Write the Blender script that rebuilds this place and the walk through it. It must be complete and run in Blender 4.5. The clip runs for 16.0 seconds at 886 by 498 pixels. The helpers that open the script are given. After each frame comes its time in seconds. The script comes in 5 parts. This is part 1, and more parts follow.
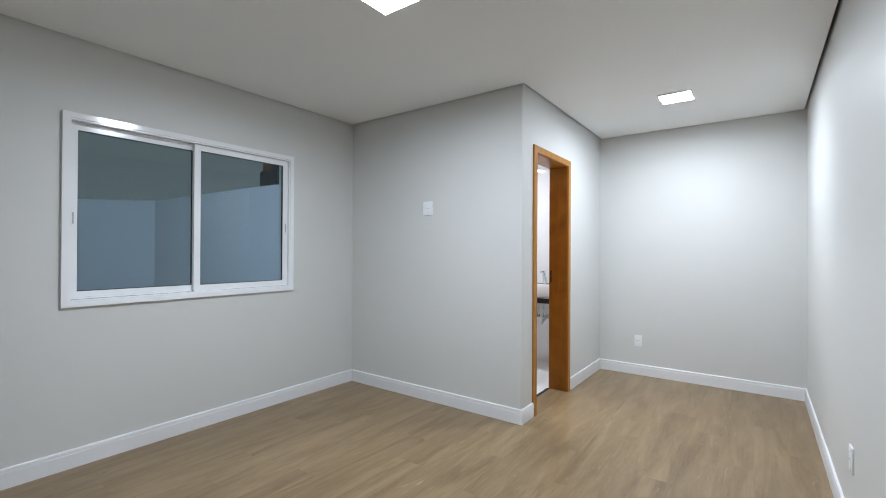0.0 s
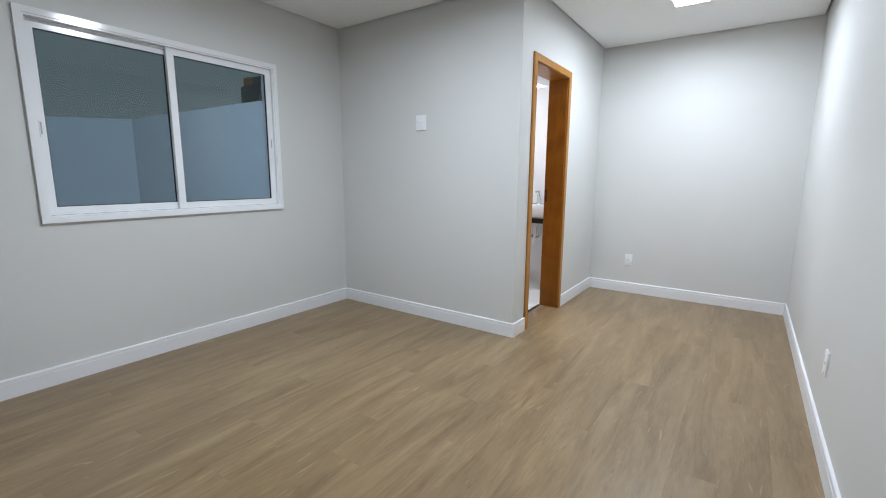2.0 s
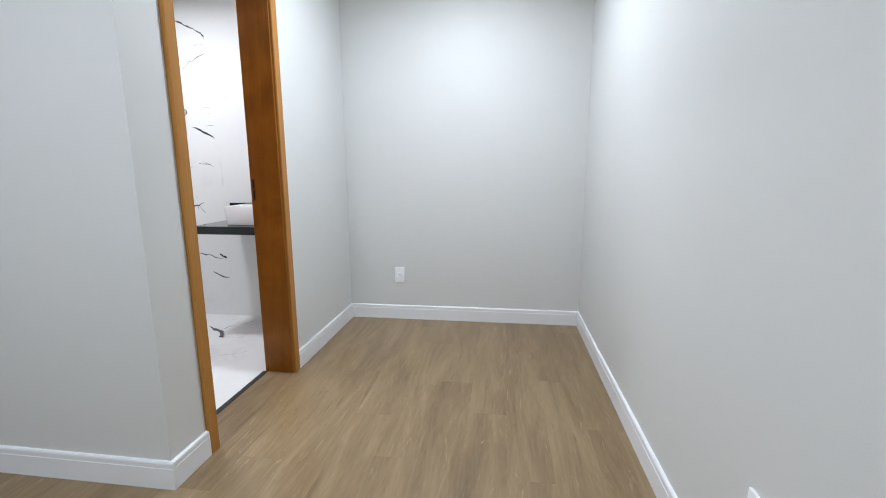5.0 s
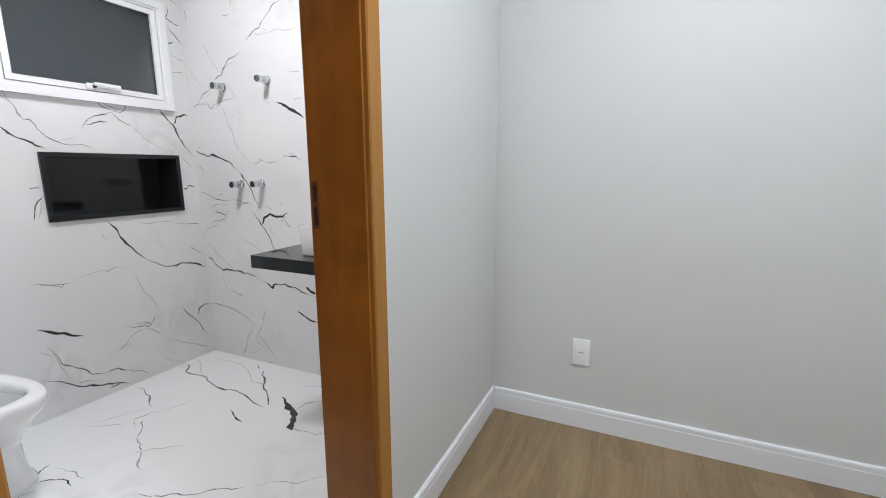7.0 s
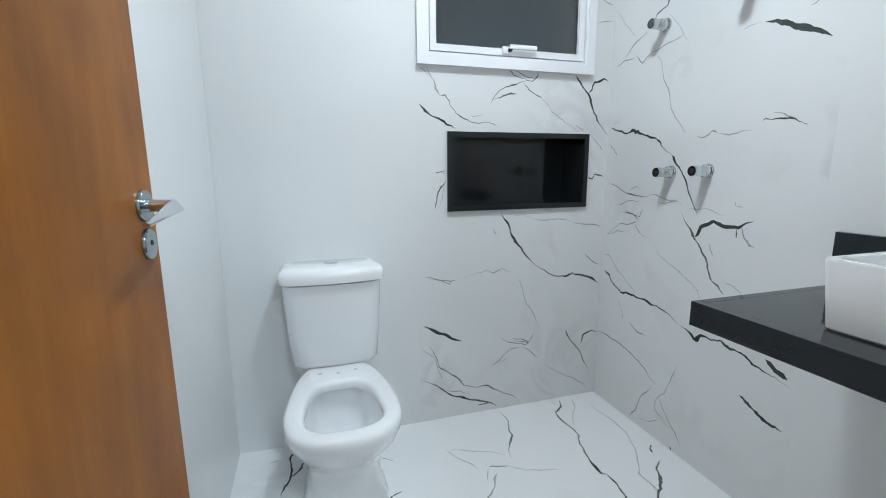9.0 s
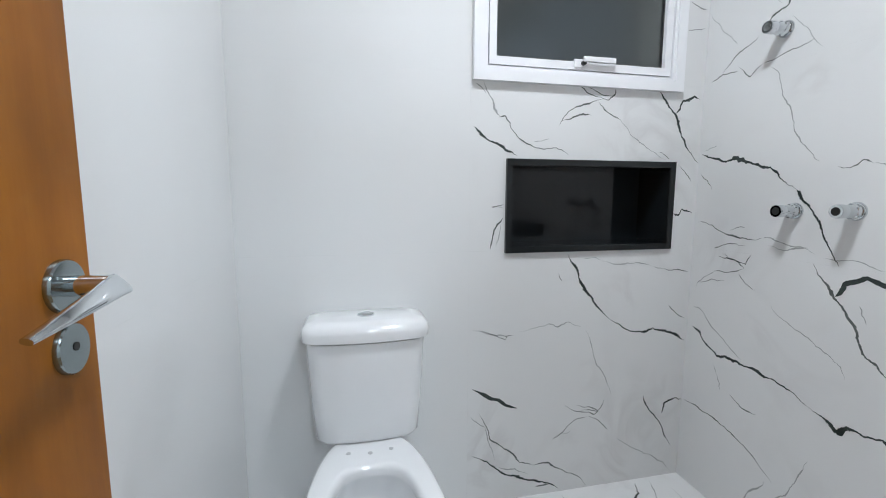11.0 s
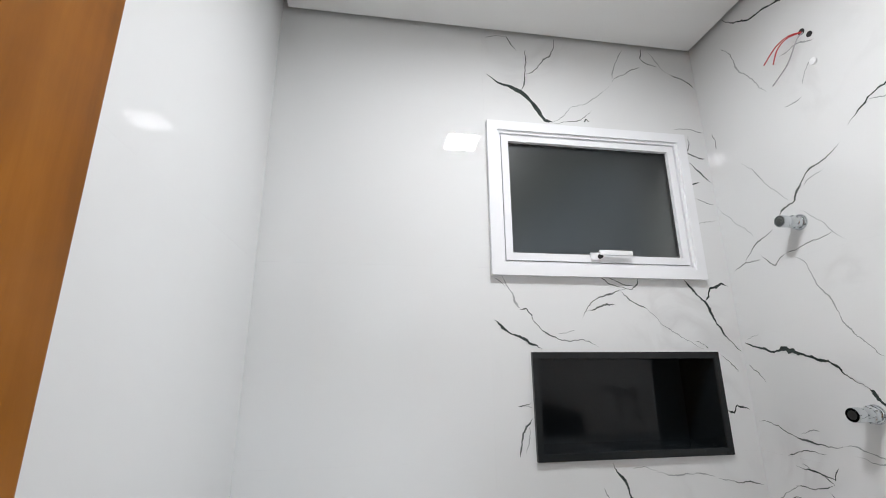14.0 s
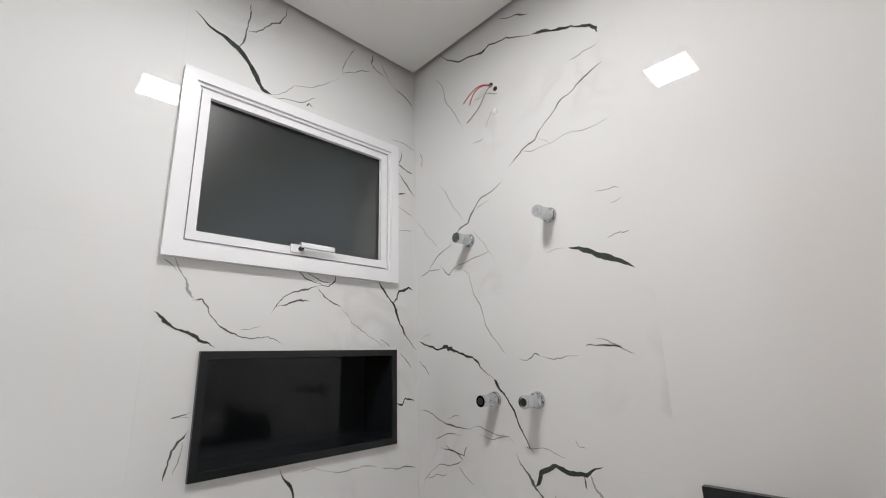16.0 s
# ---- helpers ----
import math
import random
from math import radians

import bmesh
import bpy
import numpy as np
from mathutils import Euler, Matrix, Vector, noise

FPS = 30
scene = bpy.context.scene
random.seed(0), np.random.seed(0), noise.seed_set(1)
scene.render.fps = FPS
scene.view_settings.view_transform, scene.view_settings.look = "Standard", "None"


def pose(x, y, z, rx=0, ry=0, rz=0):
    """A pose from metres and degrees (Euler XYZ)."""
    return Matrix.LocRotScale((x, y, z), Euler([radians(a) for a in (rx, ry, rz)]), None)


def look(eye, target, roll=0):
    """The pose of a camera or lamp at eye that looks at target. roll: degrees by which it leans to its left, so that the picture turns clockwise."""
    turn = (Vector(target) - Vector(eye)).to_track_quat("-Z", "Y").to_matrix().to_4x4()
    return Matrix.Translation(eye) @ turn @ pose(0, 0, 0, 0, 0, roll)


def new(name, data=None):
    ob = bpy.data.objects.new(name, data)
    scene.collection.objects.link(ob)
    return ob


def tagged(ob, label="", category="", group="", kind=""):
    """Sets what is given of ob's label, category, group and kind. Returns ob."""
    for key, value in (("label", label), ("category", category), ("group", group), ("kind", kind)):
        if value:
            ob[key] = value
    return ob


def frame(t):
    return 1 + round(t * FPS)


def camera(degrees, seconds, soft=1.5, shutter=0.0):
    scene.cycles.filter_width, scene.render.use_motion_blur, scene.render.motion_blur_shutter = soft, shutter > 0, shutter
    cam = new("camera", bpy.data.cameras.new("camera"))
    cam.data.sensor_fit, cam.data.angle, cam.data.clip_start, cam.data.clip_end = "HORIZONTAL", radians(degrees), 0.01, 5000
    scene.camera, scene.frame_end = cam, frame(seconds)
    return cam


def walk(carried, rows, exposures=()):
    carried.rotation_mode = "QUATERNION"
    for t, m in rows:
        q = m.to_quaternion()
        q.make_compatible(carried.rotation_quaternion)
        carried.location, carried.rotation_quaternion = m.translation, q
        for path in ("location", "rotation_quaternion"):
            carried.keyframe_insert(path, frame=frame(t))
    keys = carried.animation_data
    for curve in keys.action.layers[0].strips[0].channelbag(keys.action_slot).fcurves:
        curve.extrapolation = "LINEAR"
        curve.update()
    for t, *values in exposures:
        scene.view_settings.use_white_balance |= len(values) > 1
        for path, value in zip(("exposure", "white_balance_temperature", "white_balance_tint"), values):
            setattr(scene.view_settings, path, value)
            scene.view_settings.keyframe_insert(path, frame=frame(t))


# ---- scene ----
cam = camera(91.1, 16.0, soft=1.0)
PATH = [
    (0, (1.478, -3.057, 1.328), (0.3, -1.441, 1.337), 0.3), 
    (0.5, (1.49, -3.051, 1.306), (0.305, -1.443, 1.218), 0.2), 
    (1, (1.477, -3.053, 1.297), (0.301, -1.446, 1.11), 0.3), 
    (1.5, (1.457, -3.053, 1.288), (0.299, -1.445, 1.017), 0.3), 
    (2, (1.432, -3.026, 1.264), (0.303, -1.409, 0.932), 0.4), 
    (2.5, (1.379, -2.922, 1.25), (0.418, -1.203, 0.897), 1.0), 
    (3, (1.36, -2.731, 1.229), (0.583, -0.923, 0.876), 0.8), 
    (3.5, (1.312, -2.464, 1.207), (0.693, -0.596, 0.854), 0.8), 
    (4, (1.257, -2.125, 1.21), (0.802, -0.211, 0.85), 0.5), 
    (4.5, (1.243, -1.724, 1.179), (0.956, 0.223, 0.824), 0.2), 
    (4.7, (1.242, -1.562, 1.182), (0.974, 0.388, 0.828), -0.3), 
    (6.8, (0.704, -0.043, 1.2), (0.026, 1.802, 0.829), -0.2), 
    (7, (0.616, 0.071, 1.181), (-0.203, 1.86, 0.818), -0.2), 
    (7.5, (0.392, 0.291, 1.175), (-0.794, 1.859, 0.81), -0.2), 
    (8, (0.182, 0.413, 1.156), (-1.34, 1.661, 0.799), -0.0), 
    (8.5, (0.02, 0.526, 1.129), (-1.742, 1.402, 0.773), -0.4), 
    (9, (-0.169, 0.591, 1.108), (-2.051, 1.168, 0.753), -0.4), 
    (9.2, (-0.231, 0.601, 1.11), (-2.125, 1.135, 0.751), -0.4), 
    (11.3, (-0.481, 0.602, 1.156), (-2.434, 0.991, 0.978), 0.3), 
    (11.5, (-0.473, 0.632, 1.17), (-2.441, 0.98, 1.078), 0.3), 
    (12, (-0.506, 0.638, 1.213), (-2.477, 0.959, 1.319), -0.1), 
    (12.5, (-0.506, 0.633, 1.215), (-2.464, 0.924, 1.504), -0.1), 
    (13, (-0.508, 0.63, 1.219), (-2.443, 0.913, 1.638), -0.2), 
    (13.5, (-0.511, 0.635, 1.225), (-2.43, 0.912, 1.714), -0.3), 
    (14, (-0.519, 0.643, 1.223), (-2.427, 0.939, 1.743), -0.4), 
    (14.5, (-0.536, 0.672, 1.222), (-2.402, 1.174, 1.738), -1.6), 
    (15, (-0.553, 0.718, 1.226), (-2.328, 1.486, 1.734), -1.7), 
    (15.5, (-0.575, 0.748, 1.226), (-2.186, 1.821, 1.731), -1.8), 
    (16, (-0.577, 0.777, 1.228), (-1.963, 2.134, 1.716), -1.6),
]
walk(cam, [(t, look(eye, target, roll)) for t, eye, target, roll in PATH],
     exposures=[(0.0, 0.0, 6500, 10), (4.5, -0.05, 6500, 10), (7.0, -0.30, 6750, 11), (8.0, -0.33, 6550, 8.5), (8.5, -0.40, 6130, 2.5), (9.2, -0.43, 6130, 2),
                (11.5, -0.44, 6550, 9), (12.5, -0.45, 6750, 11), (14.0, -0.47, 6850, 9.5), (14.6, -0.57, 7000, 10.5), (16.0, -0.68, 7150, 11)])

# ---- world and light levels ----
world = bpy.data.worlds.new("dusk")
scene.world = world
world.use_nodes = True
wn = world.node_tree.nodes
wn["Background"].inputs[0].default_value = (0.78, 0.93, 0.96, 1)
wn["Background"].inputs[1].default_value = 0.165
LAMP_BEDROOM = 39.5     # watts of light
LAMP_PASSAGE = 25.5
LAMP_BATH = 18.5
# glow strength of the added, unseen source that brightens the yard walls
FILL_YARD = 3100.0
LED_COOL = (0.89, 1.0, 1.13)
LED_NEUTRAL = (0.97, 1.0, 1.07)
BEAM = 173.0

# ---- plan, in metres ----
WEST_X = -1.90      # outer wall with both windows
EAST_X = 1.82
NORTH_Y = 2.01      # end of the passage
SOUTH_Y = -3.75
CEIL = 2.612
BATH_N = 1.915      # tiled shower wall
BATH_S = 0.270
BATH_E = -0.165     # bathroom side of the door wall
BATH_CEIL = 2.479
DOOR_Y0, DOOR_Y1, DOOR_H = 0.258, 0.966, 2.13
WIN_Y0, WIN_Y1, WIN_Z0, WIN_Z1 = -2.305, -0.712, 0.975, 2.158
BW_Y0, BW_Y1, BW_Z0, BW_Z1 = 1.018, 1.808, 1.513, 2.087
NI_Y0, NI_Y1, NI_Z0, NI_Z1 = 1.141, 1.806, 0.940, 1.264


# ---- materials ----
def mat(name, color, rough=0.5, metal=0.0, var=0.0, scale=6.0, bump=0.0, bump_scale=200.0, coat=0.0, spec=0.5, stretch=(1, 1, 1), fine=0.0):
    m = bpy.data.materials.new(name)
    m.use_nodes = True
    n, l = m.node_tree.nodes, m.node_tree.links
    b = n["Principled BSDF"]
    b.inputs["Roughness"].default_value = rough
    b.inputs["Metallic"].default_value = metal
    b.inputs["Coat Weight"].default_value = coat
    b.inputs["Coat Roughness"].default_value = 0.08
    b.inputs["Specular IOR Level"].default_value = spec
    b.inputs["Base Color"].default_value = (*color, 1)
    tc = n.new("ShaderNodeTexCoord")
    mp = n.new("ShaderNodeMapping")
    mp.inputs["Scale"].default_value = stretch
    l.new(tc.outputs["Object"], mp.inputs["Vector"])
    if var:
        nz = n.new("ShaderNodeTexNoise")
        nz.inputs["Scale"].default_value = scale
        nz.inputs["Detail"].default_value = 6
        l.new(mp.outputs[0], nz.inputs["Vector"])
        mx = n.new("ShaderNodeMix")
        mx.data_type = "RGBA"
        mx.inputs[6].default_value = (*[c * (1 - var) for c in color], 1)
        mx.inputs[7].default_value = (*[min(1, c * (1 + var)) for c in color], 1)
        l.new(nz.outputs[0], mx.inputs[0])
        l.new(mx.outputs[2], b.inputs["Base Color"])
        rr = n.new("ShaderNodeMapRange")
        rr.inputs[3].default_value = max(0.02, rough * 0.85)
        rr.inputs[4].default_value = min(1, rough * 1.15)
        l.new(nz.outputs[0], rr.inputs[0])
        l.new(rr.outputs[0], b.inputs["Roughness"])
    if bump:
        nb = n.new("ShaderNodeTexNoise")
        nb.inputs["Scale"].default_value = bump_scale
        nb.inputs["Detail"].default_value = 3
        l.new(mp.outputs[0], nb.inputs["Vector"])
        bp = n.new("ShaderNodeBump")
        bp.inputs["Strength"].default_value = bump
        bp.inputs["Distance"].default_value = 0.002
        l.new(nb.outputs[0], bp.inputs["Height"])
        l.new(bp.outputs[0], b.inputs["Normal"])
    return m


def wood(name, dark, mid, light, along, rough, across=14.0, coat=0.0, bump=0.12, random_tone=0.0, blotch=0.35, length=0.09, flecks=0.0, spec=0.5, figure=0.0):
    """Wood with its grain along one axis ('x', 'y' or 'z')."""
    m = bpy.data.materials.new(name)
    m.use_nodes = True
    n, l = m.node_tree.nodes, m.node_tree.links
    b = n["Principled BSDF"]
    b.inputs["Coat Weight"].default_value = coat
    b.inputs["Coat Roughness"].default_value = 0.12
    b.inputs["Specular IOR Level"].default_value = spec
    tc = n.new("ShaderNodeTexCoord")
    info = n.new("ShaderNodeObjectInfo")
    shift = n.new("ShaderNodeVectorMath")
    shift.operation = "MULTIPLY_ADD"
    comb = n.new("ShaderNodeCombineXYZ")
    for i in range(3):
        l.new(info.outputs["Random"], comb.inputs[i])
    shift.inputs[1].default_value = (37.0, 53.0, 71.0)
    l.new(comb.outputs[0], shift.inputs[0])
    l.new(tc.outputs["Object"], shift.inputs[2])
    sc = {"x": (length, 1, 1), "y": (1, length, 1), "z": (1, 1, length)}[along]

    def noise_tex(scale, detail, rough_, distort):
        mp = n.new("ShaderNodeMapping")
        mp.inputs["Scale"].default_value = sc
        l.new(shift.outputs[0], mp.inputs["Vector"])
        t = n.new("ShaderNodeTexNoise")
        t.inputs["Scale"].default_value = scale
        t.inputs["Detail"].default_value = detail
        t.inputs["Roughness"].default_value = rough_
        t.inputs["Distortion"].default_value = distort
        l.new(mp.outputs[0], t.inputs["Vector"])
        return t
    broad = noise_tex(across, 5, 0.6, 1.2)
    fine = noise_tex(across * 9, 4, 0.7, 0.3)
    ramp = n.new("ShaderNodeValToRGB")
    e = ramp.color_ramp.elements
    e[0].position, e[0].color = 0.30, (*dark, 1)
    e[1].position, e[1].color = 0.72, (*light, 1)
    em = e.new(0.5)
    em.color = (*mid, 1)
    add = n.new("ShaderNodeMath")
    add.operation = "MULTIPLY_ADD"
    add.inputs[1].default_value = blotch
    l.new(fine.outputs[0], add.inputs[0])
    m2 = n.new("ShaderNodeMath")
    m2.operation = "MULTIPLY"
    m2.inputs[1].default_value = 1 - blotch
    l.new(broad.outputs[0], m2.inputs[0])
    l.new(m2.outputs[0], add.inputs[2])
    l.new(add.outputs[0], ramp.inputs[0])
    hsv = n.new("ShaderNodeHueSaturation")
    tone = n.new("ShaderNodeMapRange")
    tone.inputs[3].default_value = 1 - random_tone
    tone.inputs[4].default_value = 1 + random_tone
    l.new(info.outputs["Random"], tone.inputs[0])
    l.new(tone.outputs[0], hsv.inputs["Value"])
    l.new(ramp.outputs[0], hsv.inputs["Color"])
    col = hsv.outputs[0]
    if flecks:
        # short dark pores and knots scattered along the grain
        fl = noise_tex(across * 3.6, 4, 0.6, 1.8)
        fr = n.new("ShaderNodeMapRange")
        fr.inputs[1].default_value = 0.64
        fr.inputs[2].default_value = 0.76
        fr.inputs[4].default_value = flecks
        l.new(fl.outputs[0], fr.inputs[0])
        fm = n.new("ShaderNodeMix")
        fm.data_type = "RGBA"
        fm.inputs[7].default_value = (*[c * 0.72 for c in dark], 1)
        l.new(fr.outputs[0], fm.inputs[0])
        l.new(col, fm.inputs[6])
        lt = n.new("ShaderNodeMapRange")
        lt.inputs[1].default_value = 0.36
        lt.inputs[2].default_value = 0.27
        lt.inputs[4].default_value = flecks * 0.7
        l.new(fl.outputs[0], lt.inputs[0])
        lm = n.new("ShaderNodeMix")
        lm.data_type = "RGBA"
        lm.inputs[7].default_value = (*[min(1, c * 1.18) for c in light], 1)
        l.new(lt.outputs[0], lm.inputs[0])
        l.new(fm.outputs[2], lm.inputs[6])
        # sparse limewashed streaks
        ls = noise_tex(across * 2.3, 3, 0.55, 2.6)
        lr = n.new("ShaderNodeMapRange")
        lr.inputs[1].default_value = 0.66
        lr.inputs[2].default_value = 0.74
        lr.inputs[4].default_value = flecks * 0.8
        l.new(ls.outputs[0], lr.inputs[0])
        lw = n.new("ShaderNodeMix")
        lw.data_type = "RGBA"
        lw.inputs[7].default_value = (*[min(1, c * 1.25 + 0.04) for c in light], 1)
        l.new(lr.outputs[0], lw.inputs[0])
        l.new(lm.outputs[2], lw.inputs[6])
        col = lw.outputs[2]
    if figure:
        # broad cross-grain mottling of sliced veneer
        fg = n.new("ShaderNodeTexNoise")
        fg.inputs["Scale"].default_value = 3.6
        fg.inputs["Detail"].default_value = 5
        fg.inputs["Distortion"].default_value = 0.8
        l.new(shift.outputs[0], fg.inputs["Vector"])
        fv = n.new("ShaderNodeMapRange")
        fv.inputs[1].default_value = 0.3
        fv.inputs[2].default_value = 0.7
        fv.inputs[3].default_value = 1 - figure
        fv.inputs[4].default_value = 1 + figure
        l.new(fg.outputs[0], fv.inputs[0])
        fh = n.new("ShaderNodeHueSaturation")
        l.new(fv.outputs[0], fh.inputs["Value"])
        l.new(col, fh.inputs["Color"])
        col = fh.outputs[0]
    l.new(col, b.inputs["Base Color"])
    rr = n.new("ShaderNodeMapRange")
    rr.inputs[3].default_value = rough * 0.85
    rr.inputs[4].default_value = rough * 1.2
    l.new(fine.outputs[0], rr.inputs[0])
    l.new(rr.outputs[0], b.inputs["Roughness"])
    bp = n.new("ShaderNodeBump")
    bp.inputs["Strength"].default_value = bump
    bp.inputs["Distance"].default_value = 0.001
    l.new(fine.outputs[0], bp.inputs["Height"])
    l.new(bp.outputs[0], b.inputs["Normal"])
    return m


def porcelain_tile(name, veins, tone=0.80):
    """Polished white tile; faint cloudy grey marbling where veins is above 0."""
    m = mat(name, (tone, tone * 1.01, tone * 1.01), 0.006, var=0.012, scale=2.0, spec=0.7)
    if veins:
        n, l = m.node_tree.nodes, m.node_tree.links
        b = n["Principled BSDF"]
        tc = n.new("ShaderNodeTexCoord")
        nz = n.new("ShaderNodeTexNoise")
        nz.inputs["Scale"].default_value = 3.2
        nz.inputs["Detail"].default_value = 7
        nz.inputs["Distortion"].default_value = 1.4
        l.new(tc.outputs["Object"], nz.inputs["Vector"])
        sub = n.new("ShaderNodeMath")
        sub.operation = "SUBTRACT"
        sub.inputs[1].default_value = 0.5
        l.new(nz.outputs[0], sub.inputs[0])
        ab = n.new("ShaderNodeMath")
        ab.operation = "ABSOLUTE"
        l.new(sub.outputs[0], ab.inputs[0])
        ramp = n.new("ShaderNodeValToRGB")
        e = ramp.color_ramp.elements
        e[0].position, e[0].color = 0.0, (*[tone * (1 - veins)] * 3, 1)
        e[1].position, e[1].color = 0.09, (tone, tone * 1.01, tone * 1.01, 1)
        mask = n.new("ShaderNodeTexNoise")
        mask.inputs["Scale"].default_value = 2.1
        l.new(tc.outputs["Object"], mask.inputs["Vector"])
        mr = n.new("ShaderNodeMapRange")
        mr.inputs[1].default_value = 0.52
        mr.inputs[2].default_value = 0.68
        l.new(mask.outputs[0], mr.inputs[0])
        mx = n.new("ShaderNodeMix")
        mx.data_type = "RGBA"
        mx.inputs[6].default_value = (tone, tone * 1.01, tone * 1.01, 1)
        l.new(mr.outputs[0], mx.inputs[0])
        l.new(ab.outputs[0], ramp.inputs[0])
        l.new(ramp.outputs[0], mx.inputs[7])
        l.new(mx.outputs[2], b.inputs["Base Color"])
    return m


def glow(name, color, strength):
    m = bpy.data.materials.new(name)
    m.use_nodes = True
    b = m.node_tree.nodes["Principled BSDF"]
    b.inputs["Base Color"].default_value = (0.8, 0.8, 0.8, 1)
    b.inputs["Emission Color"].default_value = (*color, 1)
    b.inputs["Emission Strength"].default_value = strength
    return m


def glass(name, color, rough):
    m = bpy.data.materials.new(name)
    m.use_nodes = True
    b = m.node_tree.nodes["Principled BSDF"]
    b.inputs["Base Color"].default_value = (*color, 1)
    b.inputs["Roughness"].default_value = rough
    b.inputs["Transmission Weight"].default_value = 1.0
    b.inputs["IOR"].default_value = 1.45
    return m


def clear_pane(name, color):
    """Thin clear glass: sees through, with a mirror sheen that grows towards grazing angles."""
    m = bpy.data.materials.new(name)
    m.use_nodes = True
    n, l = m.node_tree.nodes, m.node_tree.links
    n.remove(n["Principled BSDF"])
    tr = n.new("ShaderNodeBsdfTransparent")
    tr.inputs[0].default_value = (*color, 1)
    gl = n.new("ShaderNodeBsdfGlossy")
    gl.inputs["Roughness"].default_value = 0.0
    fr = n.new("ShaderNodeFresnel")
    fr.inputs[0].default_value = 1.45
    mx = n.new("ShaderNodeMixShader")
    l.new(fr.outputs[0], mx.inputs[0])
    l.new(tr.outputs[0], mx.inputs[1])
    l.new(gl.outputs[0], mx.inputs[2])
    l.new(mx.outputs[0], n["Material Output"].inputs[0])
    return m


PAINT = mat("grey_wall_paint", (0.665, 0.667, 0.652), 0.55, var=0.015, scale=3, bump=0.10, bump_scale=260)
CEILING_PAINT = mat("white_ceiling_paint", (0.86, 0.86, 0.85), 0.8, var=0.012, scale=2, bump=0.05, bump_scale=180)
TRIM_WHITE = mat("white_lacquered_trim", (0.81, 0.82, 0.84), 0.35, var=0.01, scale=8)
UNDERLAY = mat("dark_joint", (0.16, 0.105, 0.06), 0.9, var=0.2, scale=40)
OAK = wood("oak_laminate", (0.150, 0.094, 0.045), (0.246, 0.166, 0.086), (0.350, 0.248, 0.141), "y", 0.31, across=6.5, random_tone=0.03, bump=0.04, blotch=0.28, length=0.13, flecks=0.62)
DOOR_WOOD = wood("varnished_cedar", (0.212, 0.072, 0.008), (0.282, 0.100, 0.012), (0.352, 0.134, 0.019), "z", 0.42, across=6, coat=0.10, bump=0.03, blotch=0.30, spec=0.16, figure=0.26)
JAMB_WOOD = wood("varnished_cedar_lining", (0.275, 0.098, 0.012), (0.355, 0.134, 0.018), (0.430, 0.172, 0.027), "z", 0.40, across=6, coat=0.10, bump=0.03, blotch=0.30, spec=0.25, figure=0.20)
CASING_WOOD = wood("light_varnished_wood", (0.36, 0.155, 0.030), (0.42, 0.190, 0.044), (0.48, 0.228, 0.062), "z", 0.42, across=9, coat=0.05, bump=0.03, blotch=0.25, spec=0.2)
GROUT = mat("white_grout", (0.66, 0.67, 0.67), 0.8, var=0.05, scale=30)
TILE_PLAIN = porcelain_tile("white_polished_tile", 0.0, 0.78)
TILE_MARBLE = porcelain_tile("marbled_polished_tile", 0.10, 0.78)
TILE_FLOOR = porcelain_tile("marbled_floor_tile", 0.10, 0.86)
VEIN_DARK = mat("dark_vein", (0.042, 0.055, 0.052), 0.10, var=0.6, scale=45)
VEIN_GREY = mat("grey_vein", (0.12, 0.135, 0.13), 0.10, var=0.5, scale=60)
VEIN_PALE = mat("pale_vein", (0.37, 0.39, 0.385), 0.10, var=0.25, scale=60)
GRANITE = mat("black_granite", (0.012, 0.0155, 0.018), 0.07, var=0.5, scale=260, spec=0.42)
GRANITE_HONED = mat("honed_black_granite", (0.012, 0.014, 0.015), 0.24, var=0.22, scale=160, spec=0.40)
CERAMIC = mat("white_glazed_ceramic", (0.83, 0.84, 0.85), 0.03, var=0.006, scale=4, coat=1.0)
CHROME = mat("chrome", (0.64, 0.67, 0.69), 0.05, metal=1.0, var=0.02, scale=30)
STEEL = mat("brushed_steel", (0.55, 0.57, 0.58), 0.28, metal=1.0, var=0.06, scale=60)
BRONZE = mat("dull_bronze", (0.17, 0.064, 0.014), 0.45, metal=0.2, var=0.25, scale=60)
NICKEL = mat("satin_nickel", (0.33, 0.385, 0.40), 0.16, metal=1.0, var=0.05, scale=60)
HOLE = mat("dark_hole", (0.012, 0.012, 0.012), 0.6, var=0.3, scale=50)
ALU_WHITE = mat("white_painted_aluminium", (0.87, 0.88, 0.90), 0.13, var=0.008, scale=10)
GASKET = mat("black_rubber_gasket", (0.02, 0.02, 0.022), 0.6, var=0.2, scale=40)
PLASTIC = mat("white_plastic", (0.88, 0.89, 0.90), 0.28, var=0.01, scale=20)
PLASTIC_GREY = mat("grey_plastic", (0.42, 0.43, 0.44), 0.4, var=0.05, scale=30)
CLEAR = clear_pane("tinted_window_glass", (0.76, 0.84, 0.87))
FROST = glass("frosted_glass", (0.25, 0.262, 0.255), 0.30)
LED_SHEET = glow("led_panel_sheet", (0.92, 1.0, 1.10), 40.0)
# bluish glow of the source added for the yard
FILL_GLOW = glow("fill_glow", (0.62, 0.76, 1.0), FILL_YARD)
YARD_PLASTER = mat("rough_white_plaster", (0.76, 0.78, 0.80), 0.9, var=0.08, scale=2.5, bump=0.3, bump_scale=60)
